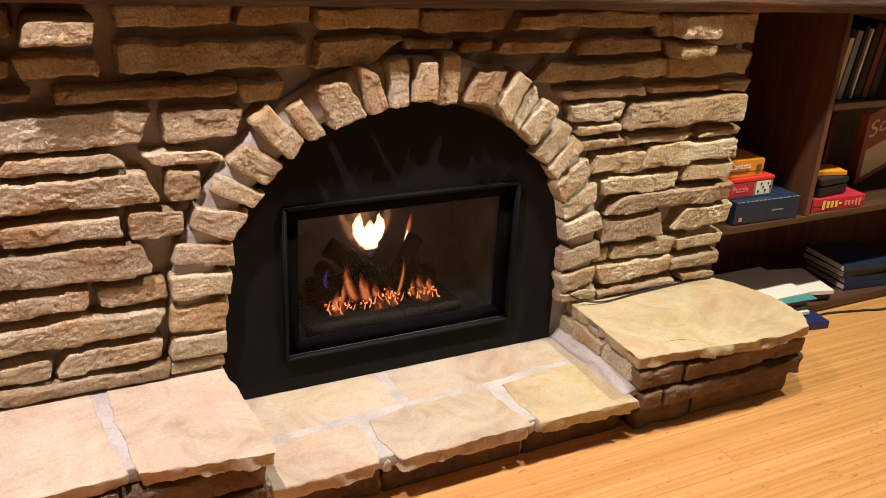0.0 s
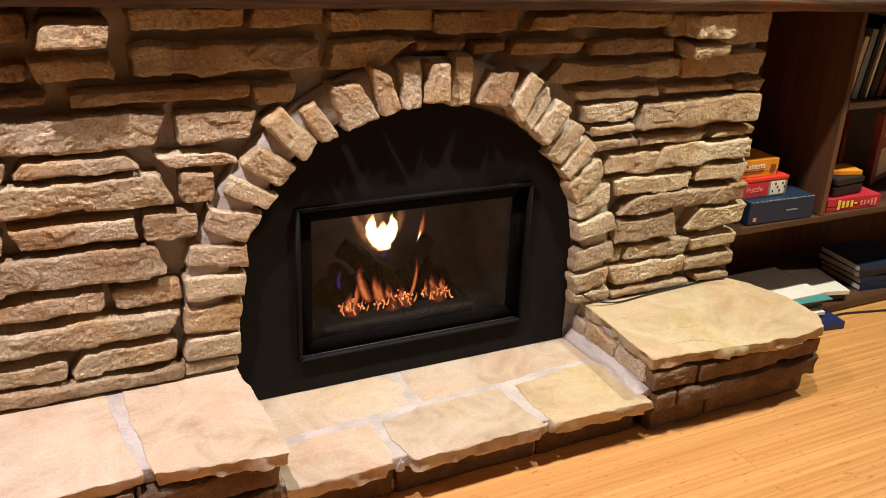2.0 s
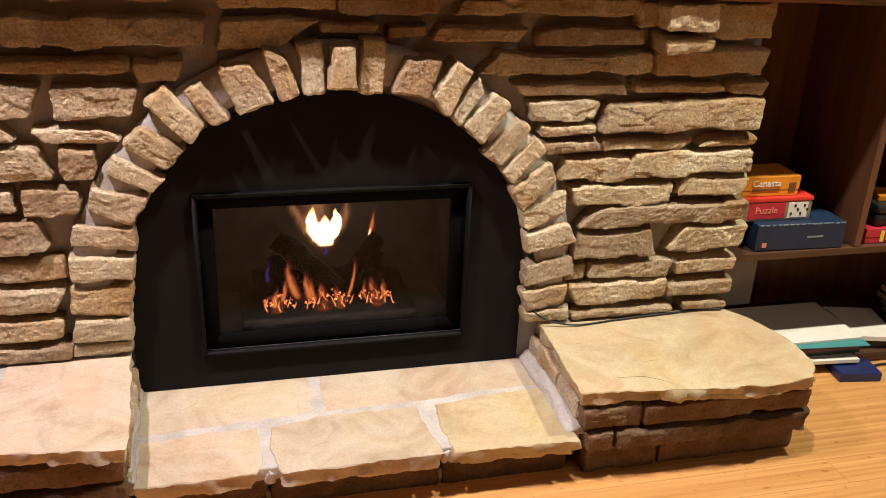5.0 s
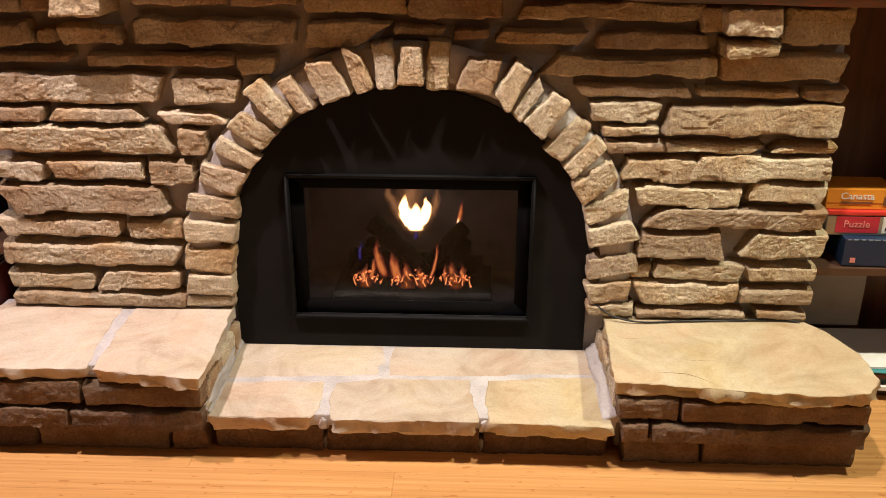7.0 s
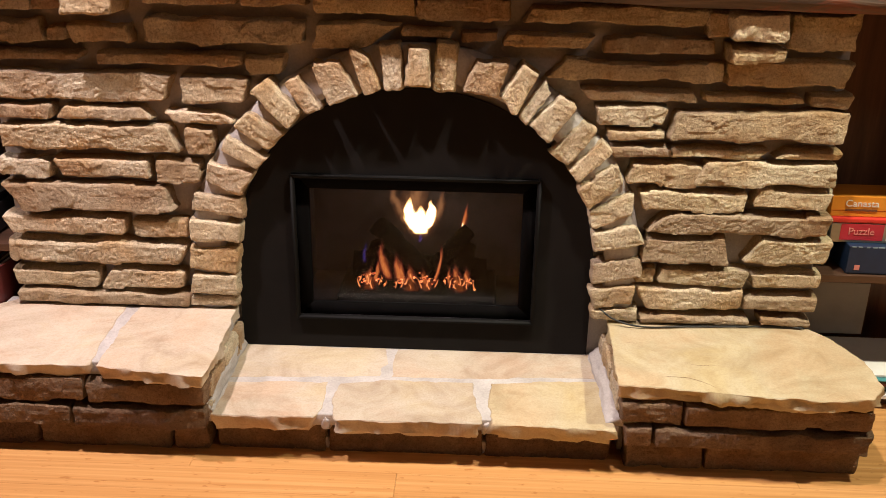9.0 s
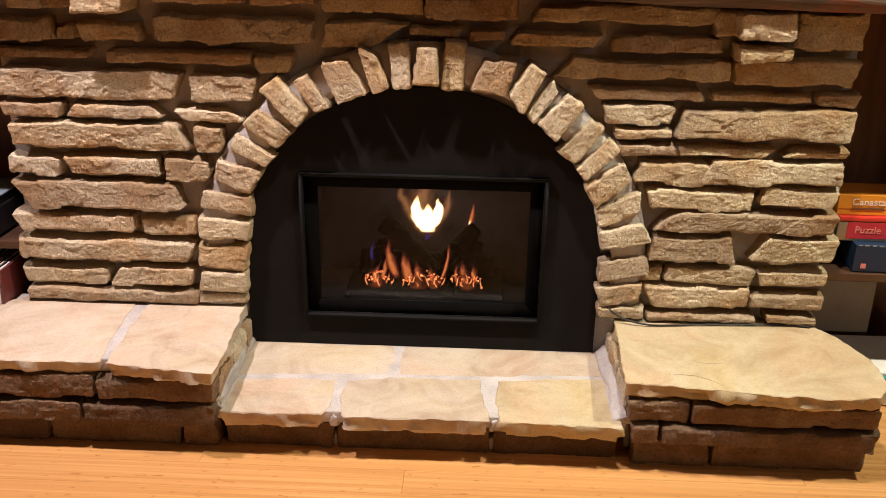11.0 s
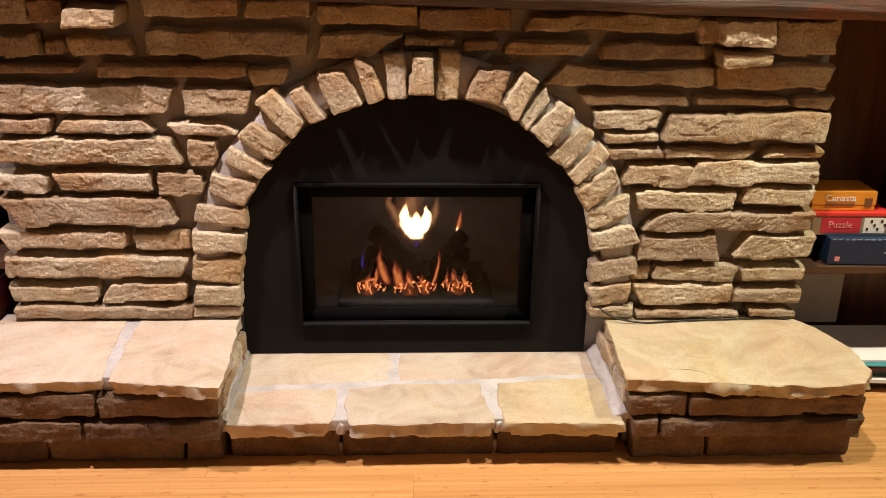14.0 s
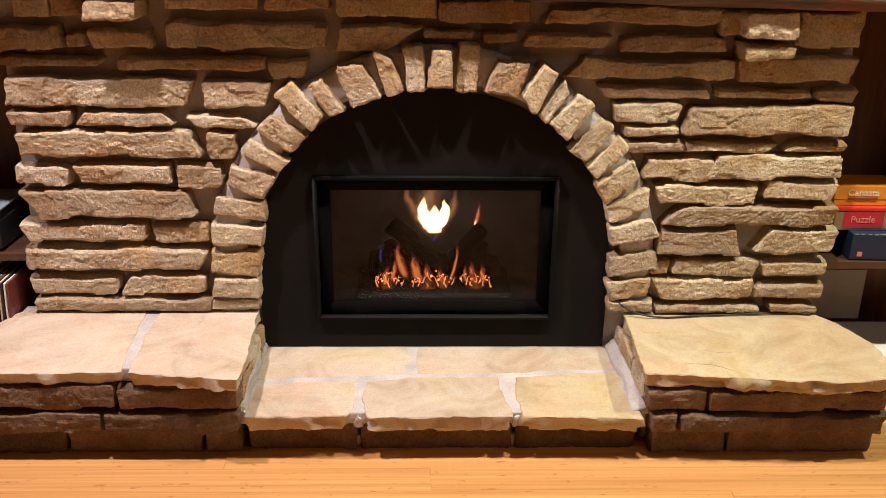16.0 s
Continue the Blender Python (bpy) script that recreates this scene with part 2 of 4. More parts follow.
CURL = fire("bright_ember_lick", (1.0, 0.36, 0.12), (0.85, 0.10, 0.04), 1.5, 0.55, 1.0, 0.9)
BLUE_FLAME = fire("blue_flame", (0.22, 0.15, 0.85), (0.20, 0.06, 0.40), 0.20, 0.5, 1.4, 1.0)
for m in (CURL, TONGUE, WISP, HALO, BLUE_FLAME, EMBER):
    m.cycles.emission_sampling = "NONE"
PLASTER = paint("warm_white_plaster", (0.36, 0.31, 0.26), 0.9, 0.0, 0.06, 4, 0.1)
RUBBER = paint("black_cable_rubber", (0.015, 0.014, 0.014), 0.5)


# ---- building helpers ----
def link_mesh(name, bm, material, smooth=True):
    bmesh.ops.recalc_face_normals(bm, faces=bm.faces)
    me = bpy.data.meshes.new(name)
    flags = [smooth is True or f.smooth for f in bm.faces]
    bm.to_mesh(me)
    bm.free()
    me.materials.append(material)
    if smooth:
        me.polygons.foreach_set("use_smooth", flags)
    return me


def part(name, bm, material, parent, label="", smooth=True):
    ob = new(name, link_mesh(name, bm, material, smooth))
    ob.parent = parent
    if label:
        tagged(ob, label)
    return ob


def thing(name, x, y, z, label, category, turn=0, group="", kind=""):
    """An Empty at a thing's base; its parts are children."""
    ob = new(name)
    ob.empty_display_size = 0.05
    ob.matrix_world = pose(x, y, z, 0, 0, turn)
    return tagged(ob, label, category, group, kind)


def box(a, b, bevel=0.002, segments=2):
    bm = bmesh.new()
    bmesh.ops.create_cube(bm, size=1)
    for v in bm.verts:
        v.co = Vector([(p + q) / 2 + c * (q - p) for p, q, c in zip(a, b, v.co)])
    if bevel:
        bmesh.ops.bevel(bm, geom=bm.edges[:], offset=bevel, segments=segments, affect="EDGES", profile=0.6)
    return bm


def rough(x, y, z, seed, octaves=4):
    return noise.fractal(Vector((x, y, z + seed * 3.7)), 0.9, 2.1, octaves)


def outline(w, h, cuts):
    """Corners of a stone w wide and h high, each drawn in by its cut: top left, top right, bottom right, bottom left."""
    tl, tr, bl, br = cuts
    return (-w / 2 + tl, h / 2), (w / 2 - tr, h / 2), (w / 2 - br, -h / 2), (-w / 2 + bl, -h / 2)


def facet(x, z, seed, size):
    """Height of a broken surface: flat chips, each with a tilt and a level of its own."""
    p = Vector((x / size + 0.5 * noise.noise(Vector((x * 30, z * 30, seed))), seed * 1.31, 1.35 * z / size))
    q = noise.voronoi(p)[1][0]
    tilt = noise.noise_vector(q * 5.3 + Vector((0.3, 0.7, 0.1)))
    return 1.1 * (tilt.x * (p.x - q.x) + tilt.z * (p.z - q.z)) + 0.8 * tilt.y


def split_face(corners, depth=0.05, seed=0, relief=0.008, cell=0.0052, even=False):
    """A stone with a split front at y = 0 between four corners (x, z), and its body behind."""
    slope = 0.3 + 1.6 * abs(noise.noise(Vector((seed * 2.3, 0.7, 0.1))))
    tl, tr, br, bl = (Vector(c) for c in corners)
    w, h = ((tr - tl).length + (br - bl).length) / 2, ((tl - bl).length + (tr - br).length) / 2
    if not even:
        shave = 0.004 + 0.0105 * slope
        for c in (tl, tr):
            c.y -= shave * 0.9
        for c in (br, bl):
            c.y += shave * 0.1
        h -= shave
    nu, nv = max(5, round(w / cell)), max(4, round(h / cell))
    bite = [max(0.0, 0.5 + 0.9 * noise.noise(Vector((seed * 1.9, k * 3.1 + 0.4, 0.6)))) for k in range(4)]
    bm = bmesh.new()

    def at(u, v, grow=0.0):
        c = bl.lerp(br, u).lerp(tl.lerp(tr, u), v)
        k = (0 if u < 0.5 else 1) + (0 if v > 0.5 else 2)
        du, dv = min(u, 1 - u) * w, min(v, 1 - v) * h
        r = 0.001 + 0.007 * bite[k] ** 2
        pull = max(0.0, 1 - (du + dv) / r) * r * 0.5
        x = c.x + (pull if u < 0.5 else -pull)
        z = c.y + (pull if v < 0.5 else -pull) * 0.8
        if grow:
            x += grow * (1 if u > 0.99 else -1 if u < 0.01 else 0)
            z += grow * ((1.2 if even else 2.4 * slope) if v > 0.99 else (-1.2 if even else -0.3) if v < 0.01 else 0)
        edge, side = abs(2 * v - 1) ** 3, abs(2 * u - 1) ** 4
        top = 1 if v > 0.5 else 2
        step = noise.cell(Vector((x * 17 + 0.3 * noise.noise(Vector((x * 40, seed, 0))), seed * 1.7 + top, 0.5))) - 0.5
        z += edge * (0.0075 * noise.noise(Vector((x * 9, seed, v * 3))) + 0.0042 * step * min(1, h / 0.05) + 0.0022 * noise.noise(Vector((x * 55, seed + 5, v))))
        x += side * (0.006 * noise.noise(Vector((seed, z * 30, u * 3))) + 0.0022 * noise.noise(Vector((seed, z * 110, u * 3))))
        return x, z

    lean = 0.14 * noise.noise(Vector((seed * 1.7, 0.3, 0.9)))
    grid = []
    for j in range(nv + 1):
        row = []
        for i in range(nu + 1):
            u, v = i / nu, j / nv
            x, z = at(u, v)
            near = min(min(u, 1 - u) * w, min(v, 1 - v) * h)
            fall = max(0.0, 1 - near / 0.005) ** 2
            y = relief * (0.50 * facet(x, z, seed, 0.055) + 0.16 * facet(x, z, seed + 40, 0.021) + 0.30 * rough(x * 8, z * 10, 0.4, seed, 2) + 0.22 * rough(x * 115, z * 115, 0.1, seed + 9, 2))
            row.append(bm.verts.new((x, y + fall * 0.0016 + lean * (z - (tl.y + bl.y) / 2), z)))
        grid.append(row)
    for j in range(nv):
        for i in range(nu):
            bm.faces.new((grid[j][i], grid[j][i + 1], grid[j + 1][i + 1], grid[j + 1][i]))
    rim = [(i, 0) for i in range(nu)] + [(nu, j) for j in range(nv)] + [(i, nv) for i in range(nu, 0, -1)] + [(0, j) for j in range(nv, 0, -1)]
    rings = [[grid[j][i] for i, j in rim]]
    for back, grow in ((0.007, 0.0012), (0.024, 0.0036), (depth, 0.0036)):
        ring = []
        for i, j in rim:
            x, z = at(i / nu, j / nv, grow)
            k = 0.004 * rough(x * 25, back * 40, z * 25, seed + 3, 3)
            ring.append(bm.verts.new((x + k, max(grid[j][i].co.y + 0.003, back), z + k)))
        rings.append(ring)
    for a, b in zip(rings, rings[1:]):
        for k in range(len(a)):
            m = (k + 1) % len(a)
            bm.faces.new((a[k], a[m], b[m], b[k])).smooth = True
    bm.faces.new(rings[-1])
    for a, b in zip(rings[0], rings[0][1:] + rings[0][:1]):
        bm.edges.get((a, b)).smooth = False
    return bm


def slab(corners, top, thick, seed=0, ragged=0.004, step=0.009, chips=0.006):
    """A flagstone with that outline: a nearly level top, worn rim and broken edges."""
    ring = []
    for a, b in zip(corners, corners[1:] + corners[:1]):
        a, b = Vector(a), Vector(b)
        n = max(2, round((b - a).length / step))
        side = Vector(((b - a).y, -(b - a).x)).normalized()
        for i in range(n):
            p = a.lerp(b, i / n)
            wave = 1.5 * ragged * rough(p.x * 5, p.y * 5, 0.2, seed, 2) + 0.9 * ragged * rough(p.x * 26, p.y * 26, 0.5, seed, 3)
            ring.append((p + side * wave, side))
    centre = sum((p for p, _ in ring), Vector((0, 0))) / len(ring)
    bm = bmesh.new()
    rings = []
    for inset, drop, wild in ((0.014, 0.0, 0.0015), (0.0018, 0.0004, 0.1), (0.0, 0.0024, 0.35), (0.003, 0.40 * thick, 1.2), (0.008, 0.75 * thick, 1.3), (0.016, thick, 0.7)):
        made = []
        for p, side in ring:
            inward = (centre - p).normalized()
            k = wild * chips * (0.8 * rough(p.x * 11, p.y * 11, drop * 40, seed + 2, 3) + 0.35 * rough(p.x * 45, p.y * 45, drop * 90, seed + 6, 2))
            q = p + inward * (inset + k)
            lift = 0.0012 * rough(p.x * 9, p.y * 9, 0.7, seed, 2) if drop < 0.002 else 0.25 * k
            made.append(bm.verts.new((q.x, q.y, top - drop + lift)))
        rings.append(made)
    bm.faces.new(rings[0])
    for a, b in zip(rings, rings[1:]):
        for k in range(len(a)):
            m = (k + 1) % len(a)
            bm.faces.new((a[k], a[m], b[m], b[k]))
    bm.faces.new(rings[-1])
    for k in (1, 2, 4):
        for a, b in zip(rings[k], rings[k][1:] + rings[k][:1]):
            bm.edges.get((a, b)).smooth = False
    return bm


def tube(points, radius, sides=8, taper=None):
    """A round bar along the points."""
    bm = bmesh.new()
    pts = [Vector(p) for p in points]
    rings = []
    for i, p in enumerate(pts):
        way = (pts[min(i + 1, len(pts) - 1)] - pts[max(i - 1, 0)]).normalized()
        a = way.cross(Vector((0.123, 0.31, 0.94))).normalized()
        b = way.cross(a)
        r = radius * (taper[i] if taper else 1)
        rings.append([bm.verts.new(p + r * (math.cos(t) * a + math.sin(t) * b)) for t in (2 * math.pi * k / sides for k in range(sides))])
    for r0, r1 in zip(rings, rings[1:]):
        for k in range(sides):
            m = (k + 1) % sides
            bm.faces.new((r0[k], r0[m], r1[m], r1[k]))
    bm.faces.new(rings[0])
    bm.faces.new(rings[-1])
    return bm


def smooth_path(points, n=10):
    """Catmull-Rom through the points."""
    pts = [Vector(p) for p in points]
    pts = [2 * pts[0] - pts[1]] + pts + [2 * pts[-1] - pts[-2]]
    out = []
    for i in range(1, len(pts) - 2):
        p0, p1, p2, p3 = pts[i - 1:i + 3]
        for k in range(n):
            t = k / n
            out.append(0.5 * ((2 * p1) + (p2 - p0) * t + (2 * p0 - 5 * p1 + 4 * p2 - p3) * t * t + (3 * p1 - p0 - 3 * p2 + p3) * t ** 3))
    return out + [pts[-2]]


def lettering(words, size, material, parent, x, y, z, label="", squeeze=1.0):
    """Raised letters, facing the room, as a mesh."""
    curve = bpy.data.curves.new("words", "FONT")
    curve.body, curve.size, curve.extrude, curve.align_x = words, size, 0.0006, "CENTER"
    curve.resolution_u = 3
    made = bpy.data.objects.new("words", curve)
    scene.collection.objects.link(made)
    bpy.context.view_layer.update()
    me = bpy.data.meshes.new_from_object(made.evaluated_get(bpy.context.evaluated_depsgraph_get()))
    bpy.data.objects.remove(made)
    me.materials.clear()
    me.materials.append(material)
    ob = new("lettering", me)
    ob.matrix_world = pose(x, y, z, 90, 0, 0) @ Matrix.Diagonal((squeeze, 1, 1, 1))
    ob.parent = parent
    if label:
        tagged(ob, label)
    return ob


# ---- the room ----
FLOOR = 0.030


def plain(name, a, b, material, label, category, bevel=0.0):
    return tagged(new(name, link_mesh(name, box(a, b, bevel), material, False)), label, category, kind="structure")


plain("wall_north", (-3.6, 0.42, -0.05), (3.6, 0.60, 2.65), PLASTER, "warm white plastered wall behind the stone chimney breast", "wall")
# unseen walls and ceiling, added so that bounced light fills the room
plain("wall_south", (-3.6, -4.8, -0.05), (3.6, -4.65, 2.65), PLASTER, "unseen warm white wall across the room, added to bounce light", "wall")
plain("wall_west", (-3.75, -4.8, -0.05), (-3.6, 0.6, 2.65), PLASTER, "unseen warm white side wall, added to bounce light", "wall")
plain("wall_east", (3.6, -4.8, -0.05), (3.75, 0.6, 2.65), PLASTER, "unseen warm white side wall, added to bounce light", "wall")
plain("ceiling", (-3.75, -4.8, 2.65), (3.75, 0.6, 2.75), PLASTER, "unseen warm white ceiling, added to bounce light", "ceiling")
floor = plain("floor", (-3.6, -4.65, -0.06), (3.6, 0.42, FLOOR - 0.012), SHELF_WOOD, "honey-coloured bamboo strip floor with a satin finish", "floor")

# ---- the chimney breast: mortar core with an arched opening ----
SPAN, SPRING, RISE = 0.497, 0.42, 0.492
FACE, BED = -0.02, 0.030


def arch_height(x):
    return SPRING + RISE * max(0.0, 1 - (abs(x) / SPAN) ** 2.15) ** (1 / 2.05)


def chimney_core():
    """Upright strips of wall, each from the floor or the arch to the top."""
    bm = bmesh.new()
    xs = [-1.12, -0.9, -0.7] + [-SPAN + 2 * SPAN * k / 40 for k in range(41)] + [0.7, 0.9, 1.10]
    for a, b in zip(xs, xs[1:]):
        open_here = a > -SPAN - 1e-6 and b < SPAN + 1e-6
        low = (arch_height(a), arch_height(b)) if open_here else (0, 0)
        f = [bm.verts.new((x, y, z)) for y in (BED, 0.42) for x, z in ((a, low[0]), (b, low[1]), (b, 1.2), (a, 1.2))]
        for q in ((0, 1, 2, 3), (7, 6, 5, 4), (0, 4, 5, 1), (2, 6, 7, 3)):
            bm.faces.new([f[i] for i in q])
        for q, x in (((3, 7, 4, 0), a), ((1, 5, 6, 2), b)):
            if abs(x) > 1 or (abs(abs(x) - SPAN) < 1e-6 and not open_here):
                bm.faces.new([f[i] for i in q])
    bmesh.ops.remove_doubles(bm, verts=bm.verts, dist=1e-5)
    return bm


chimney = new("wall_fireplace", link_mesh("wall_fireplace", chimney_core(), MORTAR, False))
tagged(chimney, "ledgestone chimney breast of tan sandstone courses in pale mortar", "stone wall", kind="structure")


def arch_ring(grow, y0, y1):
    """Mortar packed between the arch stones: a band that follows the arch."""
    bm = bmesh.new()
    inner, outer = [], []
    for k in range(61):
        a = math.pi * k / 60
        x, z = -math.cos(a) * (SPAN + 0.028), SPRING + math.sin(a) * (RISE + 0.028)
        bump = 0.006 * noise.noise(Vector((a * 9, 0.3, 0.7)))
        inner.append((x, z))
        outer.append((x - math.cos(a) * (grow + bump), z + math.sin(a) * (grow + bump)))
    inner = [(-SPAN - 0.028, 0.285)] + inner + [(SPAN + 0.028, 0.285)]
    outer = [(-SPAN - grow - 0.02, 0.285)] + outer + [(SPAN + grow + 0.02, 0.285)]
    rows = []
    for (x, z), (u, w) in zip(inner, outer):
        lift = 0.004 * noise.noise(Vector((x * 20, z * 20, 0)))
        rows.append([bm.verts.new(p) for p in ((x, y1, z), (x, y0 + 0.006, z), (0.8 * x + 0.2 * u, y0 + lift, 0.8 * z + 0.2 * w), (0.2 * x + 0.8 * u, y0 + lift, 0.2 * z + 0.8 * w), (u, y0 + 0.014, w), (u, y1, w))])
    for a, b in zip(rows, rows[1:]):
        for k in range(6):
            m = (k + 1) % 6
            bm.faces.new((a[k], a[m], b[m], b[k]))
    bm.faces.new(rows[0])
    bm.faces.new(rows[-1])
    return bm


part("mortar_joint", arch_ring(0.092, -0.014, BED + 0.004), MORTAR, chimney, "pale mortar packed between the arch stones")
stone_count = [0]


def wall_stone(x, z, w, h, cuts=(0, 0, 0, 0), proud=0.0):
    stone_count[0] += 1
    ob = part("stone", split_face(outline(w, h, cuts), BED + 0.012 - FACE + proud, stone_count[0]), WALL_STONE, chimney, smooth="own")
    ob.location = (x, FACE - proud, z)


def arch_stone(x, z, turn, tl, tr, br, bl, proud=0.0):
    """A wedge of the arch: its corners, turned about (x, z)."""
    stone_count[0] += 1
    proud += 0.016 * min(1, max(0, (z - 0.74) / 0.16))  # the crown stands out further
    ob = part("arch_stone", split_face((tl, tr, br, bl), BED + 0.042 + proud, stone_count[0], 0.0065, even=True), ARCH_STONE, chimney, smooth="own")
    ob.matrix_world = pose(x, -0.03 - proud, z, 0, -turn, 0)


wall_stone(-0.922, 1.134, 0.083, 0.070)
wall_stone(-1.014, 1.136, 0.085, 0.072)
wall_stone(-0.797, 1.126, 0.152, 0.062, (0.02, 0.01, 0.005, 0.02), 0.067)
wall_stone(-0.562, 1.144, 0.242, 0.052, (0, 0.01, 0, 0.01))
wall_stone(-0.348, 1.142, 0.173, 0.050, (0.01, 0.01, 0, 0.01))
wall_stone(-0.127, 1.132, 0.253, 0.060, (0, 0, 0.01, 0))
wall_stone(0.135, 1.123, 0.257, 0.062, (0, 0.03, 0, 0.03), 0.005)
wall_stone(0.506, 1.115, 0.460, 0.049, (0.02, 0, 0, 0.02))
wall_stone(0.762, 1.096, 0.070, 0.062, (0, 0, 0, 0), 0.01)
wall_stone(0.840, 1.101, 0.134, 0.070, (0, 0.008, 0, 0), 0.064)
wall_stone(1.015, 1.082, 0.165, 0.094, (0, 0, 0, 0.01))
wall_stone(-1.037, 1.048, 0.177, 0.063, (0, 0.01, 0, 0))
wall_stone(-0.916, 1.044, 0.047, 0.045, (0, 0, 0, 0), -0.008)
wall_stone(-0.801, 1.047, 0.170, 0.050, (0, 0.015, 0.02, 0.01), 0.004)
wall_stone(-0.489, 1.057, 0.413, 0.066, (0.01, 0, 0.01, 0))
wall_stone(-0.147, 1.054, 0.222, 0.071, (0.02, 0, 0, 0.09))
wall_stone(0.034, 1.062, 0.129, 0.025, (0, 0, 0, 0.01), -0.004)
wall_stone(0.163, 1.055, 0.084, 0.027)
wall_stone(0.343, 1.050, 0.235, 0.036, (0.01, 0.01, 0, 0.03))
wall_stone(0.615, 1.042, 0.274, 0.043, (0, 0.01, 0, 0))
wall_stone(0.846, 1.031, 0.128, 0.042, (0, 0, 0, 0.005), 0.050)
wall_stone(-1.004, 0.988, 0.287, 0.027)
wall_stone(-0.632, 0.985, 0.379, 0.036, (0.01, 0, 0.01, 0), 0.006)
wall_stone(-0.378, 0.974, 0.112, 0.046, (0, 0.01, 0.01, 0.02))
wall_stone(0.556, 0.979, 0.441, 0.050, (0.05, 0, 0, 0))
wall_stone(0.942, 0.980, 0.315, 0.070, (0, 0, 0.005, 0.02))
wall_stone(-0.871, 0.911, 0.508, 0.079, (0.02, 0.012, 0.008, 0.04))
wall_stone(-0.516, 0.906, 0.173, 0.071, (0, 0, 0, 0.015))
wall_stone(-1.035, 0.840, 0.166, 0.042, (0, 0.005, 0.01, 0.008), 0.004)
wall_stone(-0.806, 0.840, 0.271, 0.038, (0.02, 0.04, 0, 0.02))
wall_stone(-0.561, 0.836, 0.182, 0.034, (0, 0.05, 0.02, 0))
wall_stone(-0.867, 0.774, 0.486, 0.071, (0.01, 0.03, 0.012, 0), 0.006)
wall_stone(-0.569, 0.772, 0.077, 0.071, (0, 0, 0.008, 0.008), 0.004)
wall_stone(-1.047, 0.689, 0.144, 0.056, (0, 0, 0, 0.01))
wall_stone(-0.835, 0.691, 0.258, 0.059, (0, 0.01, 0.02, 0), 0.004)
wall_stone(-0.626, 0.684, 0.130, 0.069, (0, 0.01, 0, 0.02))
wall_stone(-0.875, 0.609, 0.486, 0.075, (0, 0.045, 0.05, 0.02), 0.01)
wall_stone(-0.962, 0.528, 0.343, 0.058, (0, 0, 0.02, 0.005), 0.004)
wall_stone(-0.698, 0.522, 0.154, 0.055, (0, 0.006, 0.01, 0))
wall_stone(-0.876, 0.449, 0.500, 0.069, (0, 0, 0, 0.03), 0.005)
wall_stone(-1.008, 0.368, 0.244, 0.051, (0, 0, 0.01, 0))
wall_stone(-0.758, 0.371, 0.238, 0.057, (0.03, 0, 0, 0.01), 0.006)
wall_stone(-0.875, 0.312, 0.491, 0.042, (0, 0, 0, 0), 0.012)
wall_stone(0.574, 0.917, 0.289, 0.034, (0, 0.01, 0.02, 0))
wall_stone(0.865, 0.915, 0.249, 0.025, (0, 0.01, 0, 0))
wall_stone(1.058, 0.912, 0.101, 0.040, (0, 0, 0, 0.005))
wall_stone(0.555, 0.865, 0.192, 0.055, (0.01, 0, 0.02, 0.01))
wall_stone(0.882, 0.847, 0.448, 0.080, (0.02, 0, 0, 0.01), 0.012)
wall_stone(0.576, 0.814, 0.140, 0.028, (0, 0, 0, 0), 0.002)
wall_stone(0.586, 0.770, 0.163, 0.031, (0, 0, 0.015, 0))
wall_stone(0.801, 0.771, 0.256, 0.032, (0, 0.01, 0, 0.04))
wall_stone(1.022, 0.774, 0.174, 0.031, (0.03, 0, 0, 0.01))
wall_stone(0.653, 0.713, 0.199, 0.067, (0.025, 0, 0.01, 0.01), 0.002)
wall_stone(0.917, 0.719, 0.363, 0.068, (0.03, 0, 0, 0), 0.006)
wall_stone(0.738, 0.640, 0.277, 0.060, (0, 0, 0.02, 0), 0.004)
wall_stone(1.000, 0.653, 0.209, 0.057, (0.01, 0, 0, 0.02), 0.003)
wall_stone(0.869, 0.581, 0.476, 0.059, (0.05, 0, 0, 0.01), 0.01)
wall_stone(0.752, 0.504, 0.263, 0.082, (0.01, 0.05, 0, 0.03), 0.006)
wall_stone(1.007, 0.506, 0.230, 0.077, (0.045, 0, 0, 0.015), 0.008)
wall_stone(0.634, 0.422, 0.052, 0.043, (0, 0, 0, 0), -0.004)
wall_stone(0.794, 0.423, 0.241, 0.048, (0, 0, 0, 0.01))
wall_stone(1.016, 0.420, 0.187, 0.046, (0, 0, 0.01, 0.005))
wall_stone(0.760, 0.361, 0.289, 0.067, (0, 0, 0.03, 0), 0.004)
wall_stone(1.012, 0.352, 0.195, 0.049, (0, 0, 0, 0.005), 0.004)
wall_stone(0.780, 0.298, 0.297, 0.028, (0, 0, 0, 0), 0.01)
wall_stone(1.030, 0.298, 0.137, 0.030, (0, 0, 0, 0), 0.01)
arch_stone(-0.564, 0.309, 0, (-0.062, 0.012), (0.064, 0.012), (0.064, -0.013), (-0.064, -0.012), -0.003)
arch_stone(0.556, 0.306, 0, (-0.062, 0.014), (0.062, 0.015), (0.064, -0.014), (-0.06, -0.014), 0.001)
arch_stone(-0.555, 0.361, 0, (-0.057, 0.026), (0.063, 0.028), (0.061, -0.028), (-0.067, -0.026), 0.005)
arch_stone(-0.552, 0.435, -4, (-0.066, 0.03), (0.067, 0.033), (0.062, -0.033), (-0.064, -0.03), -0.001)
arch_stone(-0.543, 0.519, -4, (-0.069, 0.025), (0.071, 0.027), (0.068, -0.027), (-0.069, -0.025), 0.003)
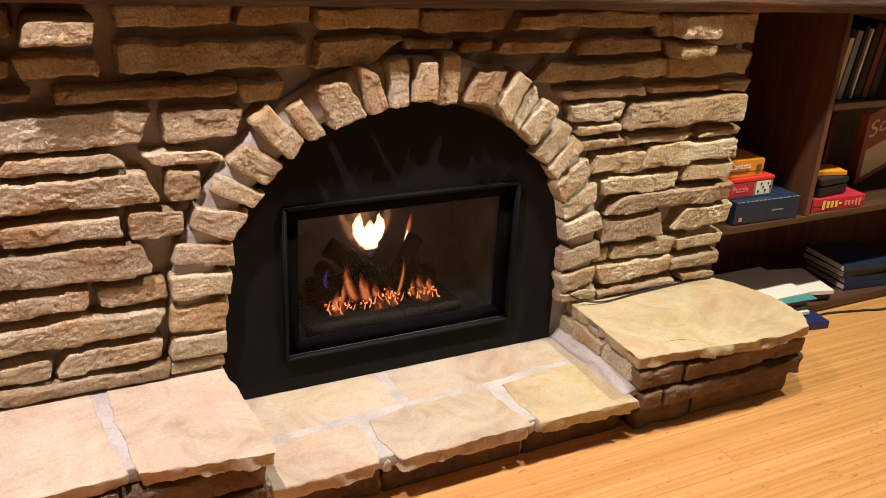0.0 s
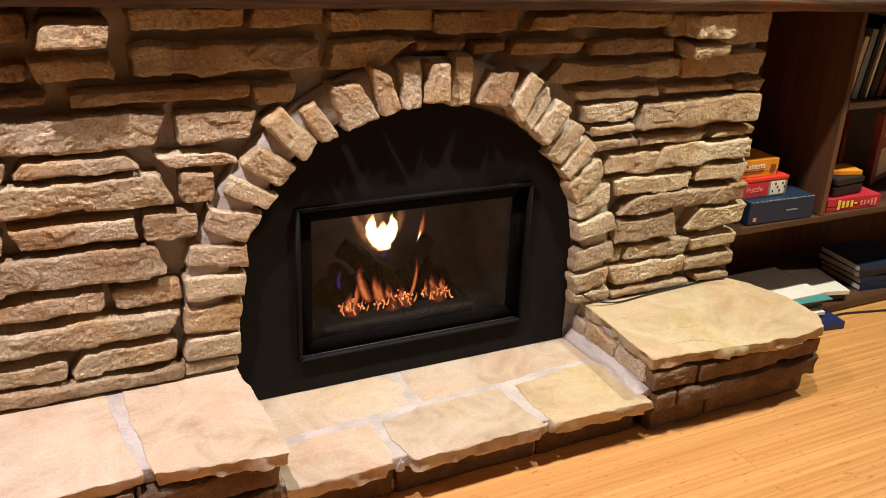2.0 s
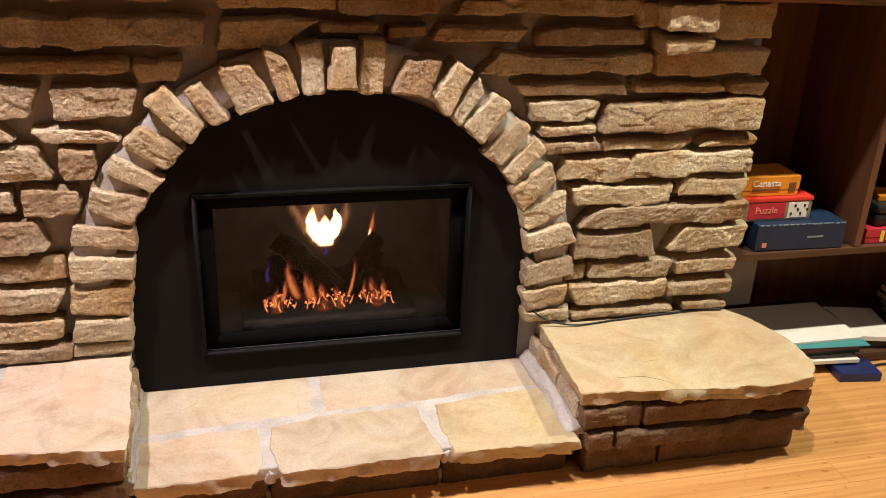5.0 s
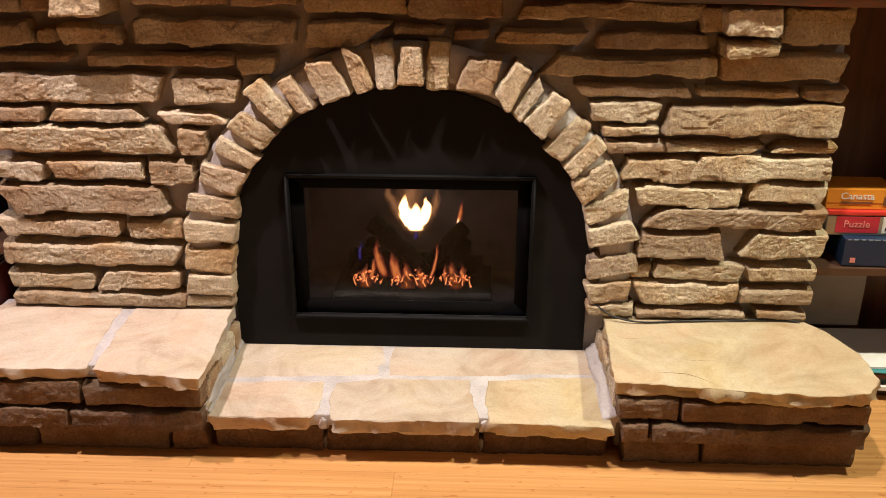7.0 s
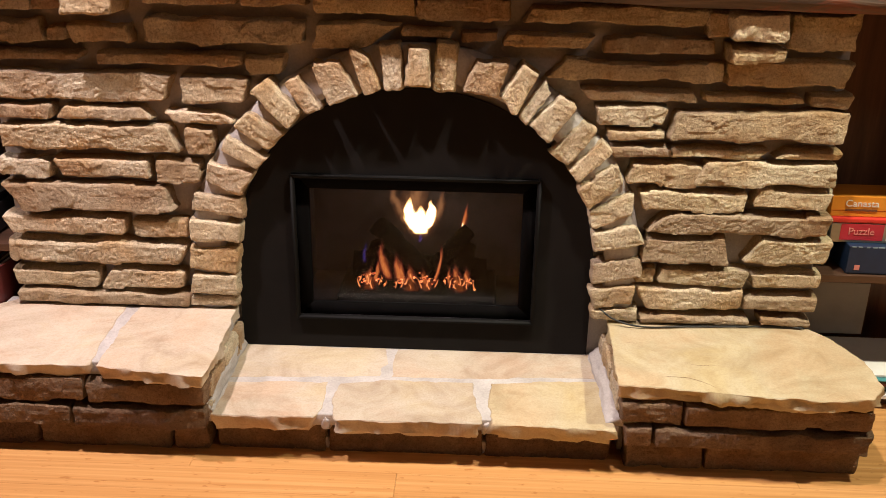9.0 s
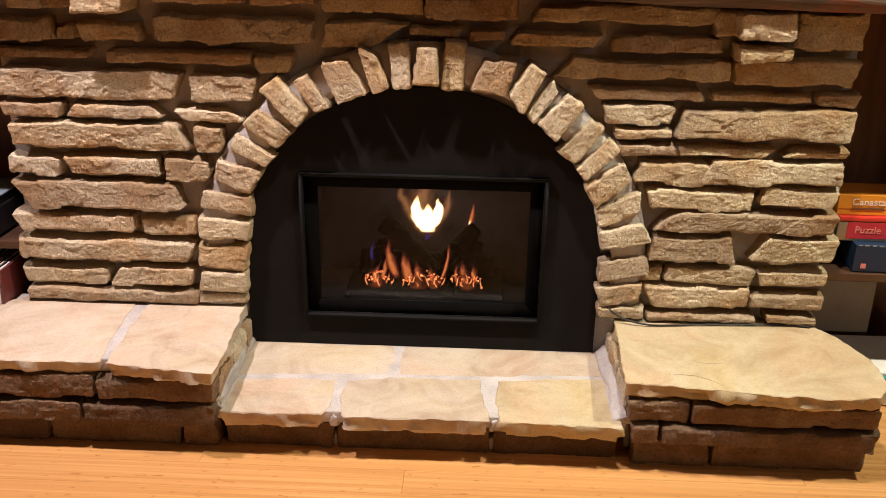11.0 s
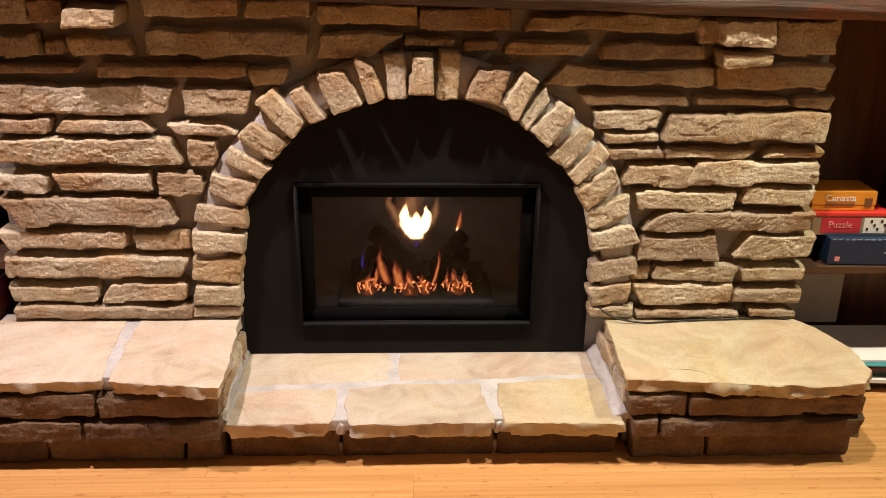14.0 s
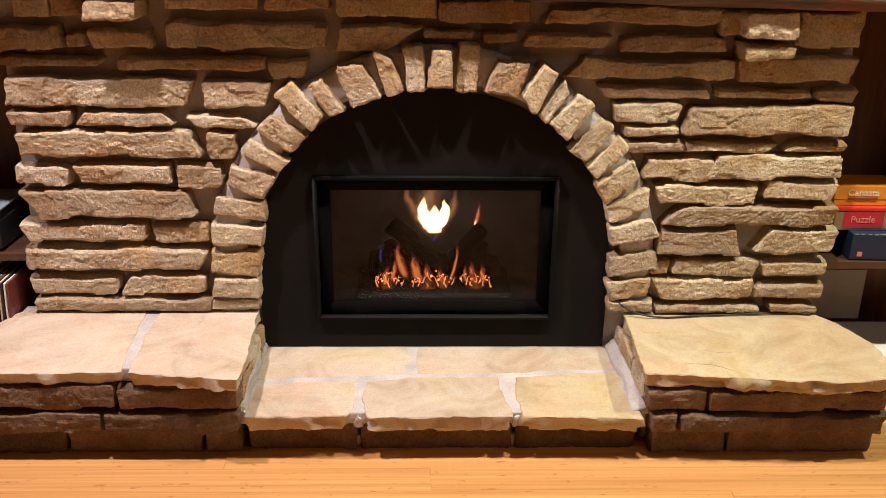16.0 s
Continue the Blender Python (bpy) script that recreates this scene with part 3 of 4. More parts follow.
arch_stone(-0.531, 0.594, -7, (-0.065, 0.025), (0.063, 0.024), (0.071, -0.024), (-0.068, -0.025), -0.003)
arch_stone(-0.498, 0.673, -21, (-0.059, 0.026), (0.063, 0.031), (0.048, -0.031), (-0.052, -0.026), 0.001)
arch_stone(-0.450, 0.742, -29, (-0.058, 0.018), (0.058, 0.023), (0.051, -0.023), (-0.051, -0.018), 0.005)
arch_stone(-0.403, 0.803, -39, (-0.044, 0.028), (0.055, 0.029), (0.047, -0.029), (-0.058, -0.028), -0.001)
arch_stone(-0.352, 0.876, -45, (-0.059, 0.025), (0.06, 0.024), (0.063, -0.024), (-0.064, -0.025), 0.003)
arch_stone(-0.285, 0.897, -55, (-0.048, 0.017), (0.053, 0.019), (0.044, -0.019), (-0.049, -0.017), -0.003)
arch_stone(-0.200, 0.936, -63, (-0.036, 0.032), (0.058, 0.039), (0.046, -0.039), (-0.068, -0.032), 0.001)
arch_stone(-0.118, 0.961, -72, (-0.037, 0.017), (0.052, 0.022), (0.051, -0.022), (-0.067, -0.017), 0.005)
arch_stone(-0.053, 0.974, -84, (-0.057, 0.025), (0.053, 0.024), (0.06, -0.024), (-0.056, -0.025), -0.001)
arch_stone(0.014, 0.979, -92, (-0.048, 0.021), (0.046, 0.028), (0.049, -0.028), (-0.047, -0.021), 0.014)
arch_stone(0.083, 0.977, -91, (-0.059, 0.023), (0.06, 0.026), (0.06, -0.026), (-0.06, -0.023), -0.003)
arch_stone(0.184, 0.952, 72, (-0.049, 0.042), (0.033, 0.036), (0.053, -0.036), (-0.036, -0.042), 0.001)
arch_stone(0.266, 0.932, 63, (-0.041, 0.021), (0.055, 0.021), (0.052, -0.021), (-0.066, -0.021), 0.005)
arch_stone(0.310, 0.889, 56, (-0.047, 0.014), (0.061, 0.012), (0.042, -0.012), (-0.056, -0.014), -0.001)
arch_stone(0.356, 0.857, 51, (-0.053, 0.032), (0.053, 0.025), (0.056, -0.025), (-0.057, -0.032), 0.003)
arch_stone(0.416, 0.790, 49, (-0.06, 0.032), (0.057, 0.024), (0.059, -0.024), (-0.055, -0.032), -0.003)
arch_stone(0.459, 0.743, 48, (-0.053, 0.021), (0.059, 0.019), (0.056, -0.019), (-0.063, -0.021), 0.001)
arch_stone(0.495, 0.675, 39, (-0.057, 0.032), (0.065, 0.024), (0.052, -0.024), (-0.061, -0.032), 0.005)
arch_stone(0.528, 0.604, 22, (-0.052, 0.028), (0.064, 0.024), (0.054, -0.024), (-0.065, -0.028), -0.003)
arch_stone(0.547, 0.529, 9, (-0.062, 0.027), (0.051, 0.027), (0.071, -0.027), (-0.06, -0.027), 0.003)
arch_stone(0.555, 0.435, 11, (-0.065, 0.03), (0.07, 0.029), (0.064, -0.029), (-0.068, -0.03), -0.003)
arch_stone(0.551, 0.360, 6, (-0.06, 0.026), (0.061, 0.023), (0.052, -0.023), (-0.053, -0.026), 0.001)

# ---- the hearth ----
hearth = thing("hearth", 0, -0.2, FLOOR, "raised flagstone hearth of pale sandstone slabs on rough stone courses", "hearth")
HY = -0.2


def hearth_part(name, bm, material, label="", smooth=True):
    ob = part(name, bm, material, hearth, label, smooth)
    ob.matrix_parent_inverse = Matrix.Translation((0, -HY, -FLOOR))
    return ob


def flag(corners, top, thick, material, seed, ragged=0.004, chips=0.006, label=""):
    return hearth_part("slab", slab([Vector(c) for c in corners], top, thick, seed, ragged, chips=chips), material, label)


# cores of mortar under the slabs, set back behind the courses
for a, b in (((-0.485, -0.245, 0.033), (0.545, 0.028, 0.120)), ((-0.500, -0.352, 0.122), (0.540, 0.028, 0.1552)),
             ((-1.150, -0.262, 0.033), (-0.512, 0.028, 0.240)), ((-1.170, -0.345, 0.243), (-0.505, 0.028, 0.2800)), ((0.552, -0.280, 0.033), (1.13, 0.028, 0.245))):
    hearth_part("mortar_bed", box(a, b, 0.004), MORTAR, "pale lime mortar")

# low middle hearth
flag([(-0.486, -0.376), (-0.226, -0.370), (-0.208, -0.325), (-0.218, -0.192), (-0.487, -0.208)], 0.157, 0.046, PINK_FLAG, 41, 0.005, 0.014)
flag([(-0.169, -0.378), (0.196, -0.374), (0.186, -0.300), (0.172, -0.172), (-0.070, -0.172), (-0.184, -0.200), (-0.188, -0.280)], 0.158, 0.046, PINK_FLAG, 42, 0.005, 0.016)
flag([(0.224, -0.374), (0.524, -0.384), (0.522, -0.260), (0.518, -0.150), (0.336, -0.160), (0.222, -0.176), (0.212, -0.290)], 0.158, 0.046, YELLOW_FLAG, 43, 0.005, 0.020)
flag([(-0.487, -0.184), (-0.082, -0.150), (-0.066, -0.080), (-0.080, 0.012), (-0.487, 0.012)], 0.156, 0.034, PINK_FLAG, 44)
flag([(-0.050, -0.150), (0.215, -0.148), (0.320, -0.136), (0.400, -0.128), (0.516, -0.128), (0.506, 0.012), (-0.052, 0.012)], 0.156, 0.034, PINK_FLAG, 45)

# side ledges: two slabs on one, one great slab on the other
flag([(-1.235, -0.366), (-1.075, -0.374), (-0.786, -0.362), (-0.806, -0.180), (-0.812, 0.024), (-1.130, 0.020), (-1.176, -0.020), (-1.205, -0.090), (-1.245, -0.240)], 0.282, 0.036, PINK_FLAG, 46, 0.004, 0.016)
flag([(-0.762, -0.372), (-0.482, -0.412), (-0.488, -0.240), (-0.502, 0.024), (-0.778, 0.024), (-0.778, -0.160)], 0.283, 0.040, PINK_FLAG, 47, 0.004, 0.020)
flag([(0.526, -0.362), (0.690, -0.382), (0.833, -0.400), (1.005, -0.414), (1.130, -0.396), (1.178, -0.330), (1.176, -0.200), (1.140, -0.085), (1.092, -0.012), (1.085, 0.026), (0.545, 0.026), (0.536, -0.160)], 0.276, 0.038, YELLOW_FLAG, 48, 0.004, 0.024,
     "single great pale yellow slab with a broken front edge")


for points in (((0.560, -0.130, 0.2760), (0.600, -0.142, 0.2760), (0.628, -0.138, 0.2760)), ((0.690, -0.232, 0.2760), (0.730, -0.252, 0.2760), (0.775, -0.256, 0.2760), (0.800, -0.246, 0.2760)), ((0.640, -0.316, 0.2760), (0.700, -0.322, 0.2760), (0.742, -0.345, 0.2760), (0.760, -0.366, 0.2760))):
    pts = smooth_path(points, 8)
    hearth_part("crack", tube([p + Vector((0, 0.003 * noise.noise(p * 60), 0)) for p in pts], 0.0006, 6, [0.3 + math.sin(math.pi * (i + 0.5) / len(pts)) for i in range(len(pts))]), SHADED_BASE_STONE, "thin dark surface crack")


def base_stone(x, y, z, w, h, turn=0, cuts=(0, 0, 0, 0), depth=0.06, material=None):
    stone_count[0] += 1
    ob = hearth_part("stone", split_face(outline(w, h, cuts), depth, stone_count[0], 0.009, 0.008), material or SHADED_BASE_STONE, smooth="own")
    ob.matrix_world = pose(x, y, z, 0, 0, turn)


def course(x0, x1, y, z, h, joints, lean=0.0):
    """Stones end to end between x0 and x1, parted at the joints."""
    ends = [x0] + list(joints) + [x1]
    for a, b in zip(ends, ends[1:]):
        base_stone((a + b) / 2, y + lean * (a + b) / 2, z, b - a - 0.012, h)


# these courses carry their shade in the stone colour
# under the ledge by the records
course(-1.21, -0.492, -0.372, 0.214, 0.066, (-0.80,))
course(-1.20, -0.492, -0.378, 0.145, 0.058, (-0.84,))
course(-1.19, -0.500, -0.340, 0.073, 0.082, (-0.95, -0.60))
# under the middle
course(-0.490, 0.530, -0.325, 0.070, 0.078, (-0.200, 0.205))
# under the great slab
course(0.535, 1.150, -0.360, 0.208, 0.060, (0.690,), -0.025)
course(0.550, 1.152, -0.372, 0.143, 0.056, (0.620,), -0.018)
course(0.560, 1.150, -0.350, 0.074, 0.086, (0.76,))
# cheeks that look on to the middle hearth
for x, turn in ((-0.490, 90), (0.530, -90)):
    base_stone(x, -0.268, 0.212, 0.130, 0.058, turn, material=ARCH_STONE)
    base_stone(x, -0.125, 0.216, 0.140, 0.050, turn, material=ARCH_STONE)
    base_stone(x, -0.020, 0.200, 0.060, 0.075, turn, material=ARCH_STONE)
    base_stone(x, -0.200, 0.168, 0.300, 0.026, turn, material=ARCH_STONE)
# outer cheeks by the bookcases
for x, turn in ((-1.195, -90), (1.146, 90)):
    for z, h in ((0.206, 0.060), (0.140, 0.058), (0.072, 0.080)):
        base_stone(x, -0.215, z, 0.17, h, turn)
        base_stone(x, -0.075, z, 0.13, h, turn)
# lumps of mortar squeezed from the joints
for x, y, z in ((-0.197, -0.358, 0.136), (0.209, -0.358, 0.136), (-0.200, -0.318, 0.055), (0.203, -0.318, 0.052)):
    hearth_part("mortar_joint", split_face(outline(0.022, 0.040, (0.006, 0.004, 0, 0.002)), 0.05, round(x * 100), 0.006, 0.006), MORTAR).location = (x, y, z)


def fillet(x0, x1, seed):
    """Mortar trowelled into the angle between the low hearth and a cheek, from its toe at x0 up to x1."""
    bm = bmesh.new()
    rows = []
    for i in range(41):
        y = -0.352 + 0.362 * i / 40
        row = []
        for j in range(9):
            t = j / 8
            wave = 0.010 * rough(y * 9, t * 1.5, 0.3, seed, 3) * (1.2 - 0.7 * t)
            x = x0 + (x1 - x0) * t ** 1.3 + wave
            z = 0.1565 + (0.020 + 0.016 * min(1, i / 14)) * t ** 1.15 + 0.006 * t * rough(y * 16, t * 4, 0.8, seed + 4, 3)
            row.append(bm.verts.new((x, y, z)))
        row.append(bm.verts.new((x1 + 0.03 * (1 if x1 > x0 else -1), y, 0.180)))
        row.append(bm.verts.new((x1 + 0.03 * (1 if x1 > x0 else -1), y, 0.150)))
        row.append(bm.verts.new((x0, y, 0.150)))
        rows.append(row)
    for a, b in zip(rows, rows[1:]):
        for k in range(len(a)):
            m = (k + 1) % len(a)
            bm.faces.new((a[k], a[m], b[m], b[k]))
    bm.faces.new(rows[0])
    bm.faces.new(rows[-1])
    return bm


hearth_part("mortar_fillet", fillet(0.506, 0.532, 5), MORTAR, "pale mortar trowelled into the corner")
hearth_part("mortar_fillet", fillet(-0.486, -0.494, 8), MORTAR, "pale mortar trowelled into the corner")


# ---- the gas fire set into the arch ----
insert = thing("gas_fireplace", 0, 0.02, 0.155, "black steel gas fireplace insert with a lit log fire behind glass", "fireplace")
INS = Matrix.Translation((0, -0.02, -0.155))


def insert_part(name, bm, material, label="", smooth=True, parent=None):
    ob = part(name, bm, material, parent or insert, label, smooth)
    ob.matrix_parent_inverse = INS if parent is None else Matrix.Identity(4)
    return ob


WIN = (-0.336, 0.341, 0.249, 0.678)


def surround():
    """Arched steel plate with a window cut out of it."""
    bm = bmesh.new()
    x0, x1, z0, z1 = WIN
    xs = sorted({-SPAN + 0.001, SPAN - 0.001, x0, x1} | {-SPAN + 2 * SPAN * k / 36 for k in range(1, 36)})
    y0, y1 = 0.012, 0.018

    def sheet(a, b, low_a, low_b, high_a, high_b):
        f = [bm.verts.new((x, y, z)) for y in (y0, y1) for x, z in ((a, low_a), (b, low_b), (b, high_b), (a, high_a))]
        for q in ((0, 1, 2, 3), (7, 6, 5, 4), (0, 4, 5, 1), (1, 5, 6, 2), (2, 6, 7, 3), (3, 7, 4, 0)):
            bm.faces.new([f[i] for i in q])

    for a, b in zip(xs, xs[1:]):
        if a >= x0 - 1e-6 and b <= x1 + 1e-6:
            sheet(a, b, 0.157, 0.157, z0, z0)
            sheet(a, b, z1, z1, arch_height(a), arch_height(b))
        else:
            sheet(a, b, 0.157, 0.157, arch_height(a), arch_height(b))
    bmesh.ops.remove_doubles(bm, verts=bm.verts, dist=1e-5)
    return bm


insert_part("surround_panel", surround(), BLACK_STEEL, "flat arched black steel plate", False)


def frame_bar(opening, side, width, y0, y1, bevel=0.002):
    """One mitred bar of the four round an opening."""
    x0, x1, z0, z1 = opening
    ends = ((x0, z0), (x1, z0), (x1, z1), (x0, z1))
    a, b = Vector(ends[side]), Vector(ends[(side + 1) % 4])
    t = (b - a).normalized()
    n = Vector((-t.y, t.x))
    bm = bmesh.new()
    f = [bm.verts.new((p.x, y, p.y)) for y in (y0, y1) for p in (a, b, b + width * (n - t), a + width * (n + t))]
    for q in ((0, 1, 2, 3), (7, 6, 5, 4), (0, 4, 5, 1), (1, 5, 6, 2), (2, 6, 7, 3), (3, 7, 4, 0)):
        bm.faces.new([f[i] for i in q])
    bmesh.ops.recalc_face_normals(bm, faces=bm.faces)
    bmesh.ops.bevel(bm, geom=bm.edges[:], offset=bevel, segments=2, affect="EDGES")
    return bm


door = insert_part("door", frame_bar(WIN, 0, 0.011, -0.002, 0.016), FRAME_STEEL, "satin black glass door")
for side in (1, 2, 3):
    insert_part("frame_bar", frame_bar(WIN, side, 0.011, -0.002, 0.016), FRAME_STEEL, parent=door)
for side in range(4):
    insert_part("inner_frame_bar", frame_bar((-0.330, 0.335, 0.255, 0.672), side, 0.040, 0.024, 0.034, 0.001), INNER_STEEL, parent=door)
insert_part("pane", box((-0.318, 0.036, 0.267), (0.318, 0.040, 0.660), 0), GLASS, "clear heatproof glass", False, parent=door).visible_shadow = False


def firebox():
    """Five liner panels with thickness, open to the front."""
    bm = bmesh.new()
    for a, b in (((-0.36, 0.045, 0.215), (0.36, 0.41, 0.235)), ((-0.36, 0.045, 0.70), (0.36, 0.41, 0.72)), ((-0.36, 0.395, 0.235), (0.36, 0.41, 0.70)), ((-0.36, 0.045, 0.235), (-0.345, 0.395, 0.70)), ((0.345, 0.045, 0.235), (0.36, 0.395, 0.70))):
        piece = box(a, b, 0.002)
        me = bpy.data.meshes.new("piece")
        piece.to_mesh(me)
        piece.free()
        bm.from_mesh(me)
        bpy.data.meshes.remove(me)
    return bm


insert_part("firebox", firebox(), FIREBRICK, "soot-darkened firebox lining", False)
insert_part("burner_tray", box((-0.235, 0.10, 0.236), (0.235, 0.33, 0.285), 0.012), CHAR, "black burner tray")


def log(a, b, radius, seed):
    """A charred log with knobbly bark and broken ends."""
    a, b = Vector(a), Vector(b)
    n, sides = 16, 14
    way = (b - a).normalized()
    p = way.cross(Vector((0.2, 0.9, 0.3))).normalized()
    q = way.cross(p)
    bm = bmesh.new()
    rings = []
    for i in range(n + 1):
        t = i / n
        c = a.lerp(b, t) + p * 0.006 * noise.noise(Vector((t * 3, seed, 0)))
        r = radius * (1 - 0.18 * t) * (0.86 if i in (0, n) else 1)
        rings.append([bm.verts.new(c + (r * (1 + 0.28 * rough(math.cos(s) * 1.6, math.sin(s) * 1.6, t * 9, seed, 3))) * (math.cos(s) * p + math.sin(s) * q)) for s in (2 * math.pi * k / sides for k in range(sides))])
    for r0, r1 in zip(rings, rings[1:]):
        for k in range(sides):
            m = (k + 1) % sides
            bm.faces.new((r0[k], r0[m], r1[m], r1[k]))
    bm.faces.new(rings[0])
    bm.faces.new(rings[-1])
    return bm


for seed, (a, b, r) in enumerate((((-0.20, 0.235, 0.325), (0.205, 0.245, 0.318), 0.044), ((-0.16, 0.16, 0.300), (-0.125, 0.30, 0.365), 0.036), ((0.115, 0.15, 0.300), (0.145, 0.31, 0.365), 0.036), ((-0.130, 0.25, 0.455), (0.030, 0.175, 0.325), 0.033), ((0.150, 0.26, 0.440), (0.040, 0.20, 0.335), 0.026), ((-0.02, 0.14, 0.292), (0.02, 0.22, 0.318), 0.026))):
    insert_part("log", log(a, b, r, seed + 20), CHAR, "charred ceramic log")


def clump(centre, size, seed):
    bm = bmesh.new()
    bmesh.ops.create_icosphere(bm, subdivisions=2, radius=1)
    for v in bm.verts:
        k = 1 + 0.55 * rough(v.co.x * 1.4, v.co.y * 1.4, v.co.z * 1.4, seed, 3)
        v.co = Vector((v.co.x * size[0] * k + centre[0], v.co.y * size[1] * k + centre[1], v.co.z * size[2] * k + centre[2]))
    return bm


random.seed(5)
for low, high, count in ((-0.175, -0.095, 16), (-0.070, 0.055, 26), (0.080, 0.172, 20)):
    for k in range(count):
        x = low + (high - low) * (k + random.random() * 0.8) / count
        y = 0.125 + random.random() * 0.03
        z = 0.296 + random.random() * 0.028 + 0.016 * math.sin(3.1 * (x - low) / (high - low))
        s = 0.0014 + 0.0022 * random.random()
        insert_part("ember", clump((x, y, z), (s * 1.2, s, s), k + round(x * 1000)), EMBER, "glowing orange ember")


def flame(base, tip, width, seed, bow=0.0, depth=0.5):
    """A lick of fire: a tapering, wavering body from base to tip; its map runs across (0 and 1 at the skin) and up."""
    bm = bmesh.new()
    chart = bm.loops.layers.uv.new("chart")
    base, tip = Vector(base), Vector(tip)
    n, sides = 14, 16
    rings, place = [], {}
    for i in range(n + 1):
        t = i / n
        r = width * (0.25 + 0.75 * math.sin(math.pi * min(1, 0.18 + t * 0.5)) ** 1.2) * (1 - t) ** 0.75 + 0.0008
        c = base.lerp(tip, t) + Vector((bow * math.sin(math.pi * t) + 0.35 * width * noise.noise(Vector((seed, t * 4, 0))) * t, 0, 0))
        ring = []
        for k in range(sides):
            a = 2 * math.pi * k / sides
            v = bm.verts.new(c + Vector((r * math.cos(a) * (1 + 0.25 * rough(math.cos(a), math.sin(a), t * 3, seed, 2)), depth * r * math.sin(a), 0)))
            place[v] = ((1 + math.cos(a)) / 2, t)
            ring.append(v)
        rings.append(ring)
    for r0, r1 in zip(rings, rings[1:]):
        for k in range(sides):
            m = (k + 1) % sides
            bm.faces.new((r0[k], r0[m], r1[m], r1[k]))
    for f in bm.faces:
        for loop in f.loops:
            loop[chart].uv = place[loop.vert]
    return bm


for seed, (base, tip, width, bow, material) in enumerate((
        ((-0.012, 0.260, 0.436), (-0.030, 0.260, 0.540), 0.040, -0.010, FLAME),
        ((0.016, 0.262, 0.440), (0.034, 0.262, 0.532), 0.034, 0.008, FLAME),
        ((0.000, 0.258, 0.426), (0.002, 0.258, 0.515), 0.050, 0.0, FLAME),
        # sheets added for the soft glow round the main flame
        ((-0.004, 0.285, 0.405), (-0.012, 0.285, 0.640), 0.098, -0.010, HALO),
        ((-0.030, 0.275, 0.440), (-0.085, 0.275, 0.590), 0.040, -0.014, HALO),
        ((0.030, 0.275, 0.440), (0.066, 0.275, 0.570), 0.034, 0.012, HALO),
        ((0.126, 0.275, 0.412), (0.131, 0.275, 0.462), 0.009, 0.0, FLAME),
        ((0.128, 0.276, 0.440), (0.140, 0.276, 0.510), 0.011, 0.002, TONGUE),
        ((-0.085, 0.150, 0.318), (-0.112, 0.160, 0.425), 0.019, -0.006, TONGUE),
        ((-0.050, 0.150, 0.312), (-0.070, 0.160, 0.385), 0.020, 0.0, TONGUE),
        ((-0.015, 0.150, 0.306), (-0.030, 0.155, 0.352), 0.018, 0.0, TONGUE),
        ((0.048, 0.155, 0.306), (0.068, 0.165, 0.425), 0.008, 0.008, TONGUE),
        ((0.118, 0.145, 0.310), (0.108, 0.150, 0.360), 0.017, 0.0, TONGUE),
        ((0.150, 0.145, 0.306), (0.140, 0.150, 0.352), 0.014, 0.0, TONGUE),
        ((-0.150, 0.140, 0.306), (-0.140, 0.145, 0.345), 0.016, 0.0, TONGUE),
        ((-0.160, 0.180, 0.355), (-0.150, 0.185, 0.425), 0.011, -0.006, BLUE_FLAME),
        ((-0.128, 0.150, 0.312), (-0.118, 0.155, 0.372), 0.012, 0.004, TONGUE),
        ((-0.036, 0.148, 0.308), (-0.052, 0.152, 0.372), 0.011, -0.004, TONGUE),
        ((0.020, 0.150, 0.306), (0.010, 0.155, 0.345), 0.012, 0.003, TONGUE),
        ((0.098, 0.148, 0.306), (0.092, 0.150, 0.350), 0.010, -0.003, TONGUE),
        # low wide sheets added for the soft glow over the embers
        ((-0.140, 0.140, 0.288), (-0.136, 0.142, 0.345), 0.048, 0.0, WISP),
        ((-0.020, 0.140, 0.288), (-0.016, 0.142, 0.345), 0.060, 0.0, WISP),
        ((0.030, 0.140, 0.288), (0.026, 0.142, 0.340), 0.040, 0.0, WISP),
        ((0.126, 0.140, 0.288), (0.124, 0.142, 0.352), 0.054, 0.0, WISP),
        ((0.000, 0.245, 0.400), (0.004, 0.250, 0.430), 0.014, 0.0, BLUE_FLAME))):
    body = insert_part("flame", flame(base, tip, width * (0.95 if material == FLAME else 1), seed + 60, bow), material)
    if material == TONGUE:
        insert_part("flame_skin", flame(Vector(base) - Vector((0, 0, 0.004)), Vector(tip) + Vector((0.004, 0, 0.018)), width * 1.6, seed + 130, bow), WISP, parent=body)

random.seed(17)
for low, high, count in ((-0.178, -0.098, 8), (-0.070, 0.058, 11), (0.080, 0.175, 9)):
    for k in range(count):
        x = low + (high - low) * (k + random.random()) / count
        y, z = 0.118 + 0.02 * random.random(), 0.292 + 0.022 * random.random()
        rise, drift = 0.014 + 0.026 * random.random(), random.uniform(-0.014, 0.014)
        insert_part("flame", flame((x, y, z), (x + drift, y + 0.004, z + rise), 0.0028 + 0.002 * random.random(), k + 300, random.uniform(-0.008, 0.008)), CURL)

# ---- mantel beam ----
mantel = thing("mantel_shelf", 0, -0.02, 1.150, "rough dark red-brown timber mantel beam over the stonework", "mantel")


